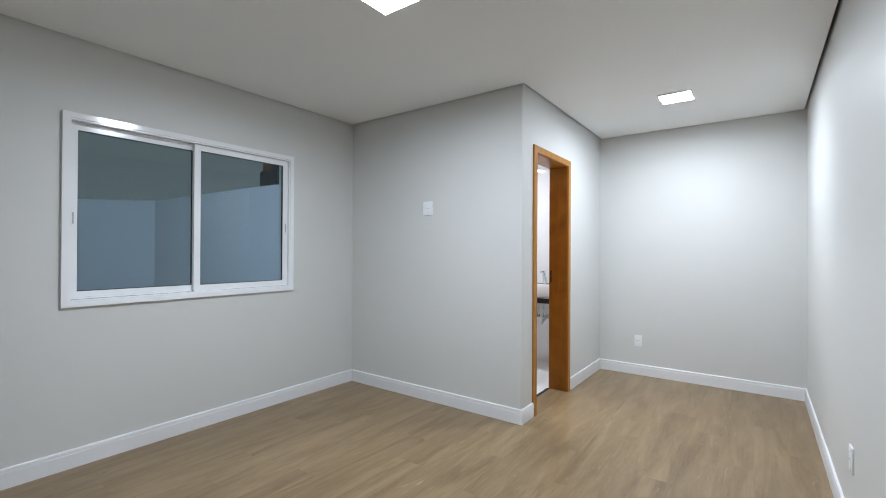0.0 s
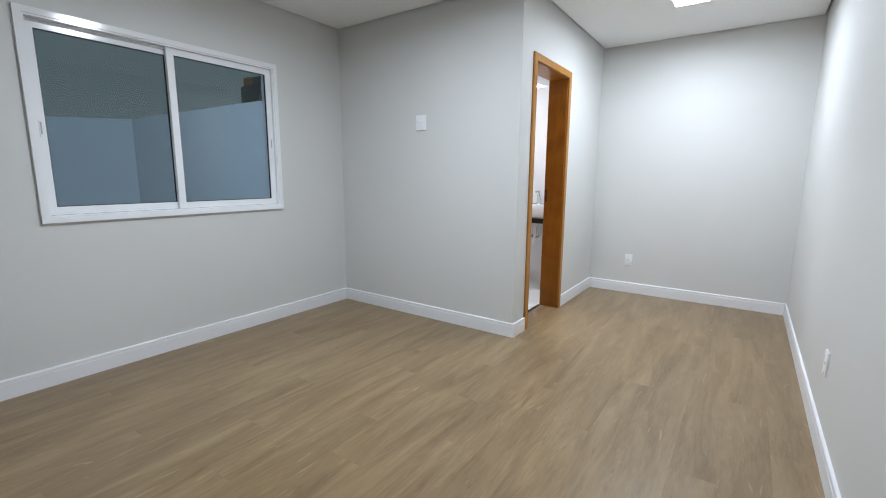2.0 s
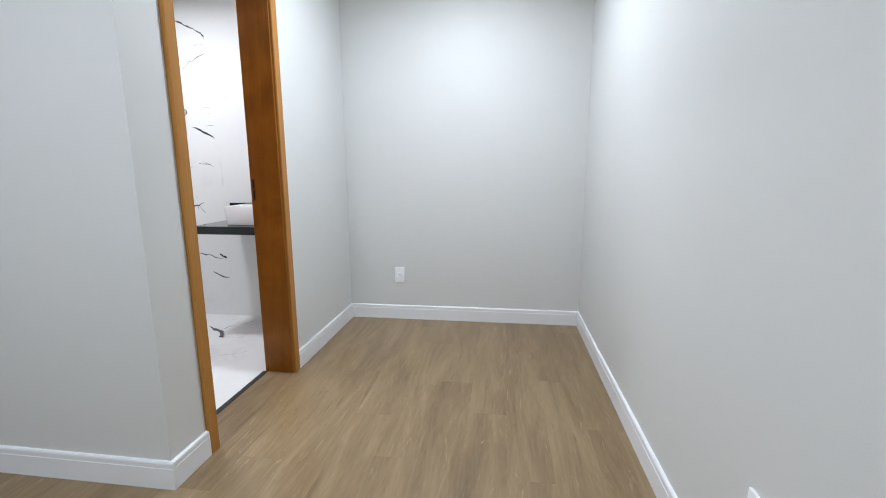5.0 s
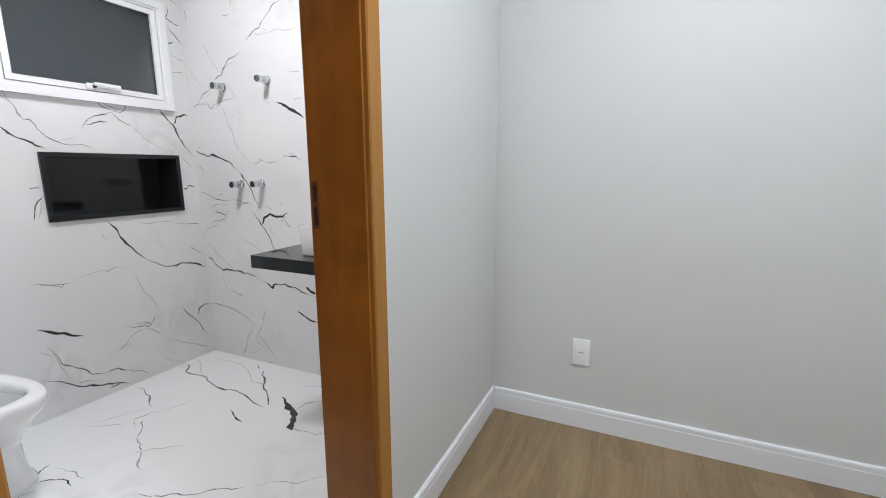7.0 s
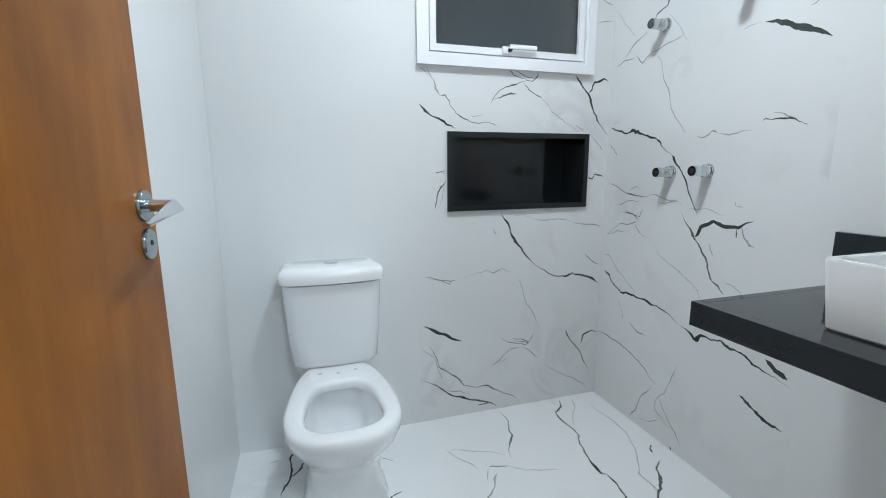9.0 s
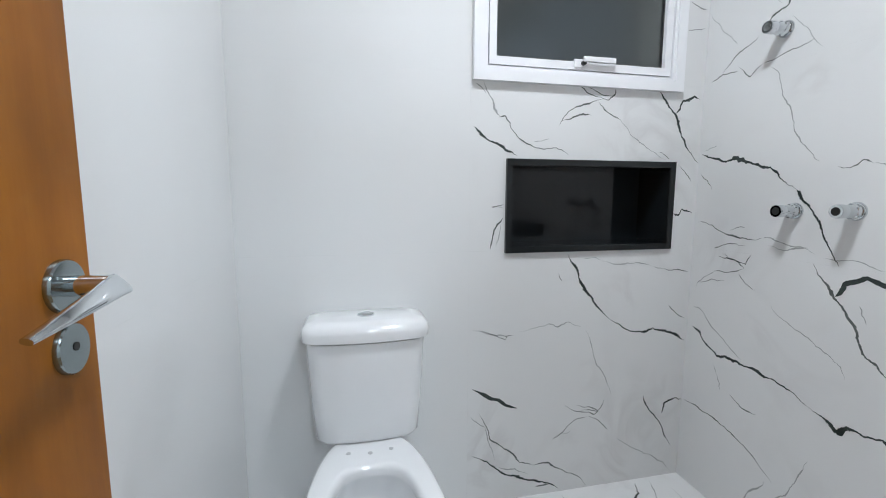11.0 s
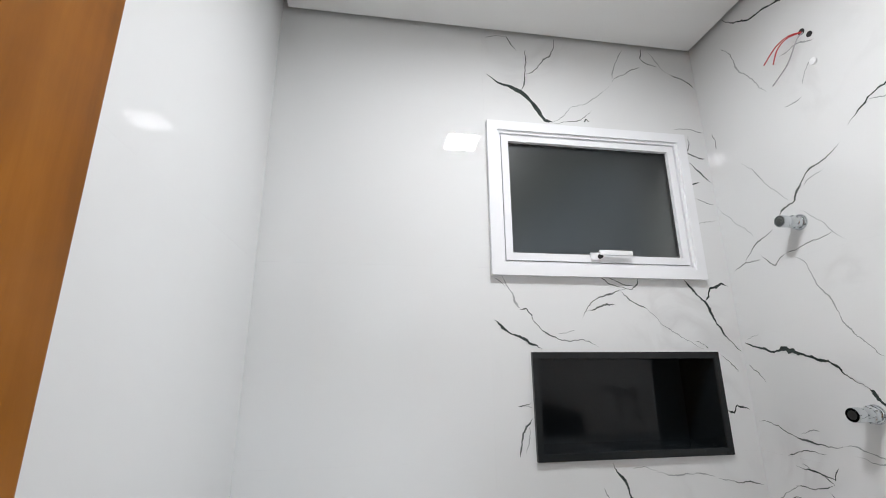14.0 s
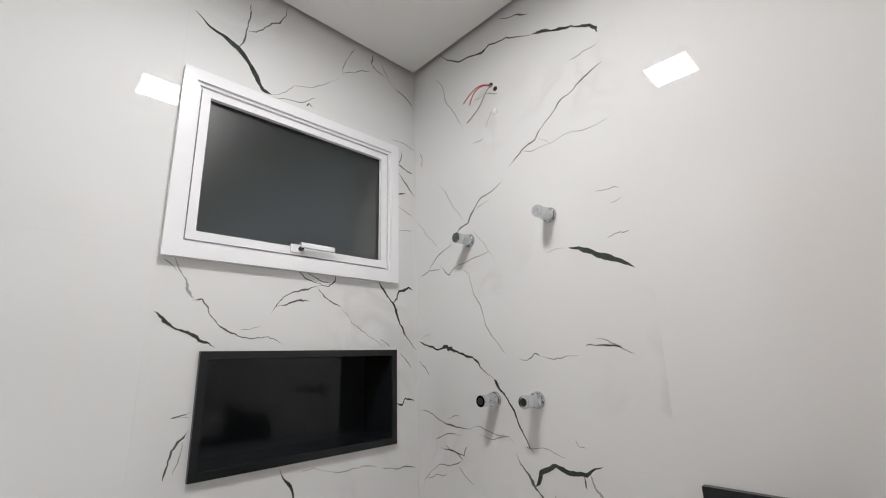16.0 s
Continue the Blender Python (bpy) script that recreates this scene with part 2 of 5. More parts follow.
YARD_CONCRETE = mat("yard_concrete", (0.30, 0.30, 0.29), 0.9, var=0.2, scale=3, bump=0.3, bump_scale=40)
RED_WIRE = mat("red_wire_sheath", (0.50, 0.03, 0.03), 0.4, var=0.1, scale=50)
GREY_WIRE = mat("grey_wire_sheath", (0.35, 0.35, 0.36), 0.4, var=0.1, scale=50)


# ---- mesh tools ----
def link(name, bm, material, smooth=False):
    me = bpy.data.meshes.new(name)
    bmesh.ops.recalc_face_normals(bm, faces=bm.faces)
    bm.to_mesh(me)
    bm.free()
    me.materials.append(material)
    if smooth:
        me.polygons.foreach_set("use_smooth", [True] * len(me.polygons))
        me.set_sharp_from_angle(angle=radians(38))
    return new(name, me)


def part(name, bm, material, parent, label="", smooth=False):
    ob = link(name, bm, material, smooth)
    ob.parent = parent
    if label:
        tagged(ob, label)
    return ob


def thing(name, m, label, category, group="", kind=""):
    ob = new(name)
    ob.empty_display_size = 0.1
    ob.matrix_basis = m
    return tagged(ob, label, category, group, kind)


def structure(name, bm, material, label, category, smooth=False):
    return tagged(link(name, bm, material, smooth), label, category, kind="structure")


def add_box(bm, x0, x1, y0, y1, z0, z1, bevel=0.0, seg=2):
    r = bmesh.ops.create_cube(bm, size=1)
    vs = r["verts"]
    for v in vs:
        v.co = ((x0 + x1) / 2 + v.co.x * (x1 - x0), (y0 + y1) / 2 + v.co.y * (y1 - y0), (z0 + z1) / 2 + v.co.z * (z1 - z0))
    if bevel:
        es = list({e for v in vs for e in v.link_edges})
        bmesh.ops.bevel(bm, geom=es, offset=bevel, segments=seg, affect="EDGES", profile=0.6)
    return bm


def box(*a, **k):
    return add_box(bmesh.new(), *a, **k)


def add_cyl(bm, r0, r1, p0, p1, seg=24):
    p0, p1 = Vector(p0), Vector(p1)
    d = p1 - p0
    m = Matrix.Translation((p0 + p1) / 2) @ d.to_track_quat("Z", "Y").to_matrix().to_4x4()
    bmesh.ops.create_cone(bm, cap_ends=True, segments=seg, radius1=r0, radius2=r1, depth=d.length, matrix=m)
    return bm


def cyl(*a, **k):
    return add_cyl(bmesh.new(), *a, **k)


def add_lathe(bm, profile, m=None, seg=28):
    """Turns (radius, height) pairs round z."""
    m = m or Matrix()
    rings = []
    for r, z in profile:
        rings.append([bm.verts.new(m @ Vector((r * math.cos(2 * math.pi * i / seg), r * math.sin(2 * math.pi * i / seg), z))) for i in range(seg)])
    for a, b in zip(rings, rings[1:]):
        for i in range(seg):
            bm.faces.new((a[i], a[(i + 1) % seg], b[(i + 1) % seg], b[i]))
    bm.faces.new(rings[0][::-1])
    bm.faces.new(rings[-1])
    return bm


def add_tube(bm, points, r, seg=8):
    """A round tube along a smooth line through the points."""
    pts = [Vector(p) for p in points]
    fine = []
    for i in range(len(pts) - 1):
        a, b = pts[i], pts[i + 1]
        p, q = pts[max(0, i - 1)], pts[min(len(pts) - 1, i + 2)]
        for k in range(6):
            t = k / 6
            fine.append(0.5 * ((2 * a) + (b - p) * t + (2 * p - 5 * a + 4 * b - q) * t * t + (3 * a - p - 3 * b + q) * t ** 3))
    fine.append(pts[-1])
    rings = []
    for i, c in enumerate(fine):
        d = (fine[min(i + 1, len(fine) - 1)] - fine[max(i - 1, 0)]).normalized()
        m = d.to_track_quat("Z", "Y").to_matrix()
        rings.append([bm.verts.new(c + m @ Vector((r * math.cos(2 * math.pi * k / seg), r * math.sin(2 * math.pi * k / seg), 0))) for k in range(seg)])
    for a, b in zip(rings, rings[1:]):
        for k in range(seg):
            bm.faces.new((a[k], a[(k + 1) % seg], b[(k + 1) % seg], b[k]))
    bm.faces.new(rings[0][::-1])
    bm.faces.new(rings[-1])
    return bm


def add_loft(bm, rings, close_top=True, close_bottom=True):
    vs = [[bm.verts.new(p) for p in r] for r in rings]
    n_ = len(rings[0])
    for a, b in zip(vs, vs[1:]):
        for i in range(n_):
            bm.faces.new((a[i], a[(i + 1) % n_], b[(i + 1) % n_], b[i]))
    if close_bottom:
        bm.faces.new(vs[0][::-1])
    if close_top:
        bm.faces.new(vs[-1])
    return bm


def holed(u0, u1, v0, v1, d0, d1, place, holes=()):
    """A slab from d0 to d1 over a rectangle, with rectangular holes cut through. place(u, v, d) gives the point."""
    us = sorted({u0, u1, *[min(max(h[i], u0), u1) for h in holes for i in (0, 1)]})
    vs = sorted({v0, v1, *[min(max(h[i], v0), v1) for h in holes for i in (2, 3)]})

    def solid(i, j):
        if not (0 <= i < len(us) - 1 and 0 <= j < len(vs) - 1):
            return False
        cu, cv = (us[i] + us[i + 1]) / 2, (vs[j] + vs[j + 1]) / 2
        return not any(h[0] < cu < h[1] and h[2] < cv < h[3] for h in holes)
    bm = bmesh.new()
    got = {}

    def vert(i, j, d):
        if (i, j, d) not in got:
            got[i, j, d] = bm.verts.new(place(us[i], vs[j], d))
        return got[i, j, d]
    for i in range(len(us) - 1):
        for j in range(len(vs) - 1):
            if not solid(i, j):
                continue
            for d in (d0, d1):
                bm.faces.new([vert(i, j, d), vert(i + 1, j, d), vert(i + 1, j + 1, d), vert(i, j + 1, d)])
            for di, dj, a, b in ((-1, 0, (0, 0), (0, 1)), (1, 0, (1, 0), (1, 1)), (0, -1, (0, 0), (1, 0)), (0, 1, (0, 1), (1, 1))):
                if not solid(i + di, j + dj):
                    bm.faces.new([vert(i + a[0], j + a[1], d0), vert(i + b[0], j + b[1], d0), vert(i + b[0], j + b[1], d1), vert(i + a[0], j + a[1], d1)])
    return bm


def on_x(u, v, d):
    return (d, u, v)


def on_y(u, v, d):
    return (u, d, v)


def on_z(u, v, d):
    return (u, v, d)


# ---- walls, ceilings, floors ----
T = 0.25
TILE_T = 0.010
win_hole = (WIN_Y0 + 0.03, WIN_Y1 - 0.03, WIN_Z0 + 0.03, WIN_Z1 - 0.03)
bw_hole = (BW_Y0 + 0.03, BW_Y1 - 0.03, BW_Z0 + 0.03, BW_Z1 - 0.03)
ni_hole = (NI_Y0 + 0.006, NI_Y1 - 0.006, NI_Z0 + 0.006, NI_Z1 - 0.006)
TOP = 2.75
wall_west = structure("wall_west", holed(SOUTH_Y - 0.2, 0.13, 0, TOP, WEST_X - 0.16, WEST_X, on_x, [win_hole]), PAINT,
                      "light grey painted outer wall with a wide sliding window", "wall")
wall_west_bath = structure("wall_west_bath", holed(0.13, NORTH_Y + 0.2, 0, TOP, WEST_X - T, WEST_X - TILE_T, on_x, [bw_hole, ni_hole]), GROUT,
                           "white tiled bathroom outer wall with window and niche", "wall")
wall_partition = structure("wall_partition", holed(WEST_X - TILE_T, 0, 0, TOP, 0, 0.13, on_y), PAINT,
                           "light grey painted wall with a light switch", "wall")
wall_bath_south = structure("wall_bath_south", holed(WEST_X - TILE_T, BATH_E - TILE_T, 0, TOP, 0.13, BATH_S - TILE_T, on_y), GROUT,
                            "white tiled bathroom wall behind the open door", "wall")
wall_door = structure("wall_door", holed(0.13, NORTH_Y, 0, TOP, BATH_E + TILE_T, 0, on_x, [(DOOR_Y0 - 0.03, DOOR_Y1 + 0.03, -1, DOOR_H + 0.03)]), PAINT,
                      "light grey painted wall with the wooden door frame", "wall")
wall_north = structure("wall_north", holed(0, EAST_X + 0.2, 0, TOP, NORTH_Y, NORTH_Y + 0.2, on_y), PAINT,
                       "light grey painted end wall of the passage", "wall")
wall_bath_north = structure("wall_bath_north", holed(WEST_X - TILE_T, BATH_E + TILE_T, 0, TOP, BATH_N + TILE_T, NORTH_Y + 0.2, on_y), GROUT,
                            "white marbled tiled shower wall", "wall")
wall_east = structure("wall_east", holed(SOUTH_Y - 0.2, NORTH_Y, 0, TOP, EAST_X, EAST_X + 0.2, on_x), PAINT,
                      "long plain light grey painted wall", "wall")
wall_south = structure("wall_south", holed(WEST_X, EAST_X, 0, TOP, SOUTH_Y - 0.2, SOUTH_Y, on_y), PAINT,
                       "plain light grey painted back wall", "wall")
roof_slab = structure("roof_slab", box(WEST_X - T - 0.1, EAST_X + 0.3, SOUTH_Y - 0.3, NORTH_Y + 0.3, TOP, TOP + 0.15), CEILING_PAINT,
                      "concrete slab above the plaster ceilings", "slab")
GAP = 0.022
bm = bmesh.new()
outline = [(WEST_X + GAP, SOUTH_Y + GAP), (EAST_X - GAP, SOUTH_Y + GAP), (EAST_X - GAP, NORTH_Y - GAP), (GAP, NORTH_Y - GAP), (GAP, -GAP), (WEST_X + GAP, -GAP)]
low = [bm.verts.new((x, y, CEIL)) for x, y in outline]
high = [bm.verts.new((x, y, CEIL + 0.03)) for x, y in outline]
bm.faces.new(low)
bm.faces.new(high)
for i in range(6):
    bm.faces.new((low[i], low[(i + 1) % 6], high[(i + 1) % 6], high[i]))
ceiling = structure("ceiling", bm, CEILING_PAINT, "smooth white plaster ceiling with a shadow gap along the walls", "ceiling")
ceiling_bath = structure("ceiling_bath", box(WEST_X + 0.025, BATH_E - 0.025, BATH_S + 0.025, BATH_N - 0.025, BATH_CEIL, BATH_CEIL + 0.03), CEILING_PAINT,
                         "smooth white plaster bathroom ceiling with a shadow gap", "ceiling")
floor = structure("floor", box(WEST_X - T, EAST_X + 0.2, SOUTH_Y - 0.2, NORTH_Y + 0.2, -0.12, -0.009), UNDERLAY,
                  "light oak laminate plank floor of the bedroom", "floor")
floor_bath = structure("floor_bath", box(WEST_X, -0.176, BATH_S - TILE_T, BATH_N + TILE_T, -0.009, -0.0015), GROUT,
                       "polished white marbled porcelain bathroom floor", "floor")
threshold = structure("threshold", box(-0.192, -0.163, DOOR_Y0 + 0.0005, DOOR_Y1 - 0.0005, -0.009, 0.003, bevel=0.001, seg=1), GASKET,
                      "dark threshold strip between wood and tile floors", "threshold")


# ---- baseboards ----
def baseboard(name, x0, y0, x1, y1, nx, ny):
    """A skirting 11 cm high with a stepped, rounded top, from one end to the other; (nx, ny) points into the room."""
    prof = [(0, 0), (0.015, 0), (0.015, 0.086), (0.0135, 0.0875), (0.0135, 0.105), (0.0115, 0.110), (0.007, 0.113), (0, 0.113)]
    bm_ = bmesh.new()
    ends = []
    for x, y in ((x0, y0), (x1, y1)):
        ends.append([bm_.verts.new((x + nx * d, y + ny * d, z)) for d, z in prof])
    a, b = ends
    for i in range(len(prof)):
        j = (i + 1) % len(prof)
        bm_.faces.new((a[i], a[j], b[j], b[i]))
    bm_.faces.new(a)
    bm_.faces.new(b[::-1])
    return structure(name, bm_, TRIM_WHITE, "white lacquered skirting board along the wall", "baseboard")


CAS = 0.062
baseboard("baseboard_west", WEST_X, SOUTH_Y, WEST_X, 0, 1, 0)
baseboard("baseboard_partition", WEST_X + 0.015, 0, 0.015, 0, 0, -1)
baseboard("baseboard_pillar", 0, 0, 0, DOOR_Y0 - CAS + 0.002, 1, 0)
baseboard("baseboard_door_wall", 0, DOOR_Y1 + CAS - 0.002, 0, NORTH_Y, 1, 0)
baseboard("baseboard_north", 0.015, NORTH_Y, EAST_X - 0.015, NORTH_Y, 0, -1)
baseboard("baseboard_east", EAST_X, SOUTH_Y, EAST_X, NORTH_Y, -1, 0)
baseboard("baseboard_south", WEST_X + 0.015, SOUTH_Y, EAST_X - 0.015, SOUTH_Y, 0, 1)


# ---- bathroom door ----
def door_frame():
    f = tagged(new("door_1"), "varnished light brown wooden door frame with lining", "door frame", kind="structure")
    x_in, x_out = BATH_E - 0.012, 0.0
    for y0, y1 in ((DOOR_Y0 - 0.03, DOOR_Y0), (DOOR_Y1, DOOR_Y1 + 0.03)):
        part("jamb", box(x_in, x_out, y0, y1, 0.0, DOOR_H + 0.03, bevel=0.002, seg=1), JAMB_WOOD, f)
    part("head", box(x_in, x_out, DOOR_Y0, DOOR_Y1, DOOR_H, DOOR_H + 0.03, bevel=0.002, seg=1), JAMB_WOOD, f)
    # mitred casing on the bedroom side
    for side, yi, s in (("casing", DOOR_Y0, -1), ("casing", DOOR_Y1, 1)):
        b = bmesh.new()
        o, i_ = yi + s * CAS, yi + s * 0.004
        ring = []
        for x, inset in ((0.0, 0.0), (0.012, 0.0), (0.016, 0.006)):
            ring.append([b.verts.new(p) for p in ((x, o - s * inset, 0), (x, i_ + s * inset * 0.6, 0), (x, i_ + s * inset * 0.6, DOOR_H + 0.004 + inset * 0.6), (x, o - s * inset, DOOR_H + CAS - inset))])
        for r0, r1 in zip(ring, ring[1:]):
            for k in range(4):
                b.faces.new((r0[k], r0[(k + 1) % 4], r1[(k + 1) % 4], r1[k]))
        b.faces.new(ring[0][::-1])
        b.faces.new(ring[2])
        part(side, b, CASING_WOOD, f)
    b = bmesh.new()
    ring = []
    for x, inset in ((0.0, 0.0), (0.012, 0.0), (0.016, 0.006)):
        zi, zo = DOOR_H + 0.004 + inset * 0.6, DOOR_H + CAS - inset
        ya, yb = DOOR_Y0 - CAS + inset, DOOR_Y1 + CAS - inset
        yc, yd = DOOR_Y1 + 0.004 + inset * 0.6, DOOR_Y0 - 0.004 - inset * 0.6
        ring.append([b.verts.new(p) for p in ((x, ya, zo), (x, yb, zo), (x, yc, zi), (x, yd, zi))])
    for r0, r1 in zip(ring, ring[1:]):
        for k in range(4):
            b.faces.new((r0[k], r0[(k + 1) % 4], r1[(k + 1) % 4], r1[k]))
    b.faces.new(ring[0][::-1])
    b.faces.new(ring[2])
    part("head_casing", b, CASING_WOOD, f)
    # strike plate with its two slots
    sp = part("strike_plate", box(-0.169, -0.149, DOOR_Y1 - 0.0010, DOOR_Y1 + 0.001, 1.026, 1.150, bevel=0.0005, seg=1), BRONZE, f, "dull brown strike plate")
    for z0, z1 in ((1.098, 1.140), (1.036, 1.084)):
        part("slot", box(-0.163, -0.154, DOOR_Y1 - 0.0022, DOOR_Y1 - 0.0010, z0, z1), HOLE, sp)
    return f


def door_leaf():
    """The open leaf; its hinge line is the local origin, the leaf runs along local -x, its outer face looks to +y."""
    w, h, t = 0.785, 2.105, 0.035
    ang = math.degrees(math.atan2(0.048, 0.785))
    d = thing("door_leaf", pose(-0.183, 0.307, 0.012, 0, 0, -ang), "smooth varnished orange-brown wooden door, standing open against the tiled wall", "door")
    part("panel", box(-w, 0, -t, 0, 0, h, bevel=0.0025), DOOR_WOOD, d)
    for z in (0.25, 1.05, 1.85):
        part("hinge", cyl(0.006, 0.006, (0.006, 0.002, z - 0.045), (0.006, 0.002, z + 0.045), seg=12), STEEL, d, smooth=True)
    zc, xc = 1.047, -w + 0.041
    turn = Matrix.Translation((xc, 0, zc)) @ Matrix.Rotation(radians(-90), 4, "X")
    part("rosette", add_lathe(bmesh.new(), [(0.0245, 0.0), (0.0245, 0.004), (0.0232, 0.006), (0.012, 0.0065)], turn), NICKEL, d, smooth=True)
    b = bmesh.new()
    add_cyl(b, 0.0095, 0.0095, (xc, 0.006, zc), (xc, 0.040, zc), seg=20)
    lever = part("lever", b, CHROME, d, smooth=True)
    # the grip: a flat blade, twisted and drooping as it narrows back towards the hinge
    b = bmesh.new()
    n_ = 24
    rings = []
    for k in range(13):
        f_ = k / 12
        half_w, half_t, lean = 0.0115 - 0.0070 * f_, 0.0048 - 0.0024 * f_, radians(-50 + 34 * f_)
        cx, cy, cz = xc - 0.011 + 0.116 * f_, 0.042 + 0.004 * math.sin(math.pi * f_), zc - 0.001 - 0.017 * f_ ** 1.4
        ring = []
        for i in range(n_):
            c_, s_ = math.cos(2 * math.pi * i / n_), math.sin(2 * math.pi * i / n_)
            a_, b2 = half_w * math.copysign(abs(c_) ** 0.7, c_), half_t * math.copysign(abs(s_) ** 0.7, s_)
            ring.append((cx - 0.15 * a_ * (1 - f_), cy + a_ * math.cos(lean) - b2 * math.sin(lean), cz + a_ * math.sin(lean) + b2 * math.cos(lean)))
        rings.append(ring)
    add_loft(b, rings)
    part("grip", b, CHROME, lever, smooth=True)
    turn2 = Matrix.Translation((xc, 0, zc - 0.058)) @ Matrix.Rotation(radians(-90), 4, "X") @ Matrix.Diagonal((1.0, 1.12, 1, 1))
    kp = part("key_plate", add_lathe(bmesh.new(), [(0.0215, 0.0), (0.0215, 0.004), (0.0202, 0.006), (0.004, 0.0065)], turn2), NICKEL, d, smooth=True)
    part("keyhole", cyl(0.0040, 0.0040, (xc, 0.0060, zc - 0.056), (xc, 0.0072, zc - 0.056), seg=14), HOLE, kp)
    part("latch_plate", box(-w - 0.0012, -w + 0.001, -0.028, -0.007, zc - 0.10, zc + 0.05), STEEL, d)
    return d


door_frame()
door_leaf()


# ---- bedroom window: two sliding sashes ----
def ring_frame(u0, u1, v0, v1, w, d0, d1, place):
    return holed(u0, u1, v0, v1, d0, d1, place, [(u0 + w, u1 - w, v0 + w, v1 - w)])


def soft_ring(u0, u1, v0, v1, w, d0, d1):
    """A flat frame on the outer wall with rounded front edges."""
    b = ring_frame(u0, u1, v0, v1, w, d0, d1, on_x)
    front = [e for e in b.edges if all(abs(v.co.x - d1) < 1e-6 for v in e.verts) and len(e.link_faces) == 2 and e.calc_face_angle(0) > 1]
    bmesh.ops.bevel(b, geom=front, offset=0.004, segments=2, affect="EDGES", profile=0.6)
    return b


def bedroom_window():
    f = tagged(new("window_1"), "white aluminium two-pane sliding window, closed, dark outside", "window", kind="structure")
    x = WEST_X
    part("casing", soft_ring(WIN_Y0, WIN_Y1, WIN_Z0, WIN_Z1, 0.034, x, x + 0.022), ALU_WHITE, f)
    part("casing_lip", ring_frame(WIN_Y0 + 0.034, WIN_Y1 - 0.034, WIN_Z0 + 0.034, WIN_Z1 - 0.034, 0.010, x, x + 0.014, on_x), ALU_WHITE, f)
    y0, y1, z0, z1 = WIN_Y0 + 0.04, WIN_Y1 - 0.04, WIN_Z0 + 0.04, WIN_Z1 - 0.04
    part("outer_frame", ring_frame(y0 - 0.008, y1 + 0.008, z0 - 0.008, z1 + 0.008, 0.010, x - 0.11, x - 0.001, on_x), ALU_WHITE, f)
    part("track", box(x - 0.043, x - 0.038, y0 + 0.003, y1 - 0.003, z1 - 0.018, z1 - 0.003), ALU_WHITE, f)
    part("track", box(x - 0.043, x - 0.038, y0 + 0.003, y1 - 0.003, z0 + 0.003, z0 + 0.014), ALU_WHITE, f)
    # the left sash slides behind the right one
    for ya, yb, za, zb, xc, rail in ((y0 + 0.004, -1.492, z0 + 0.004, z1 - 0.018, x - 0.060, 0.032), (-1.543, y1 - 0.004, z0 + 0.004, z1 - 0.003, x - 0.022, 0.046)):
        w = 0.046
        s = part("sash", holed(ya, yb, za, zb, xc - 0.013, xc + 0.013, on_x, [(ya + w, yb - w, za + w, zb - rail)]), ALU_WHITE, f)
        part("gasket", ring_frame(ya + w - 0.003, yb - w + 0.003, za + w - 0.003, zb - rail + 0.003, 0.007, xc - 0.006, xc + 0.008, on_x), GASKET, s)
        g = part("pane", box(xc - 0.003, xc + 0.003, ya + w - 0.004, yb - w + 0.004, za + w - 0.004, zb - rail + 0.004), CLEAR, s)
        g.visible_shadow = False
    for yp, xp in ((y0 + 0.027, x - 0.047), (y1 - 0.027, x - 0.009)):
        p = part("pull", box(xp, xp + 0.005, yp - 0.008, yp + 0.008, 1.47, 1.57, bevel=0.0015), ALU_WHITE, f)
        part("pull_recess", box(xp + 0.005, xp + 0.006, yp - 0.004, yp + 0.004, 1.485, 1.555), PLASTIC_GREY, p)
    return f


def bath_window():
    f = tagged(new("window_2"), "white aluminium awning window with frosted glass, closed", "window", kind="structure")
    x = WEST_X
    part("casing", soft_ring(BW_Y0, BW_Y1, BW_Z0, BW_Z1, 0.036, x, x + 0.022), ALU_WHITE, f)
    y0, y1, z0, z1 = BW_Y0 + 0.036, BW_Y1 - 0.036, BW_Z0 + 0.036, BW_Z1 - 0.036
    part("outer_frame", ring_frame(y0, y1, z0, z1, 0.010, x - 0.08, x + 0.014, on_x), ALU_WHITE, f)
    part("step", ring_frame(y0 + 0.010, y1 - 0.010, z0 + 0.010, z1 - 0.010, 0.006, x - 0.07, x + 0.004, on_x), ALU_WHITE, f)
    ya, yb, za, zb = y0 + 0.0175, y1 - 0.0175, z0 + 0.0175, z1 - 0.0175
    hole = (ya + 0.025, yb - 0.025, za + 0.026, zb - 0.022)
    s = part("sash", holed(ya, yb, za, zb, x - 0.030, x + 0.012, on_x, [hole]), ALU_WHITE, f)
    part("gasket", ring_frame(hole[0] - 0.002, hole[1] + 0.002, hole[2] - 0.002, hole[3] + 0.002, 0.004, x - 0.022, x - 0.004, on_x), GASKET, s)
    g = part("pane", box(x - 0.012, x - 0.006, hole[0] - 0.001, hole[1] + 0.001, hole[2] - 0.001, hole[3] + 0.001), FROST, s)
    g.visible_shadow = False
    yc = 1.40
    h = part("latch", box(x + 0.012, x + 0.020, yc - 0.028, yc + 0.010, 1.572, 1.600, bevel=0.003), ALU_WHITE, s)
    part("latch_pin", cyl(0.008, 0.008, (x + 0.018, yc + 0.004, 1.586), (x + 0.030, yc + 0.004, 1.586), seg=14), GASKET, h, smooth=True)
    b = box(x + 0.028, x + 0.037, yc - 0.002, yc + 0.120, 1.588, 1.606, bevel=0.004)
    part("latch_lever", b, ALU_WHITE, h, smooth=True)
    return f


bedroom_window()
bath_window()


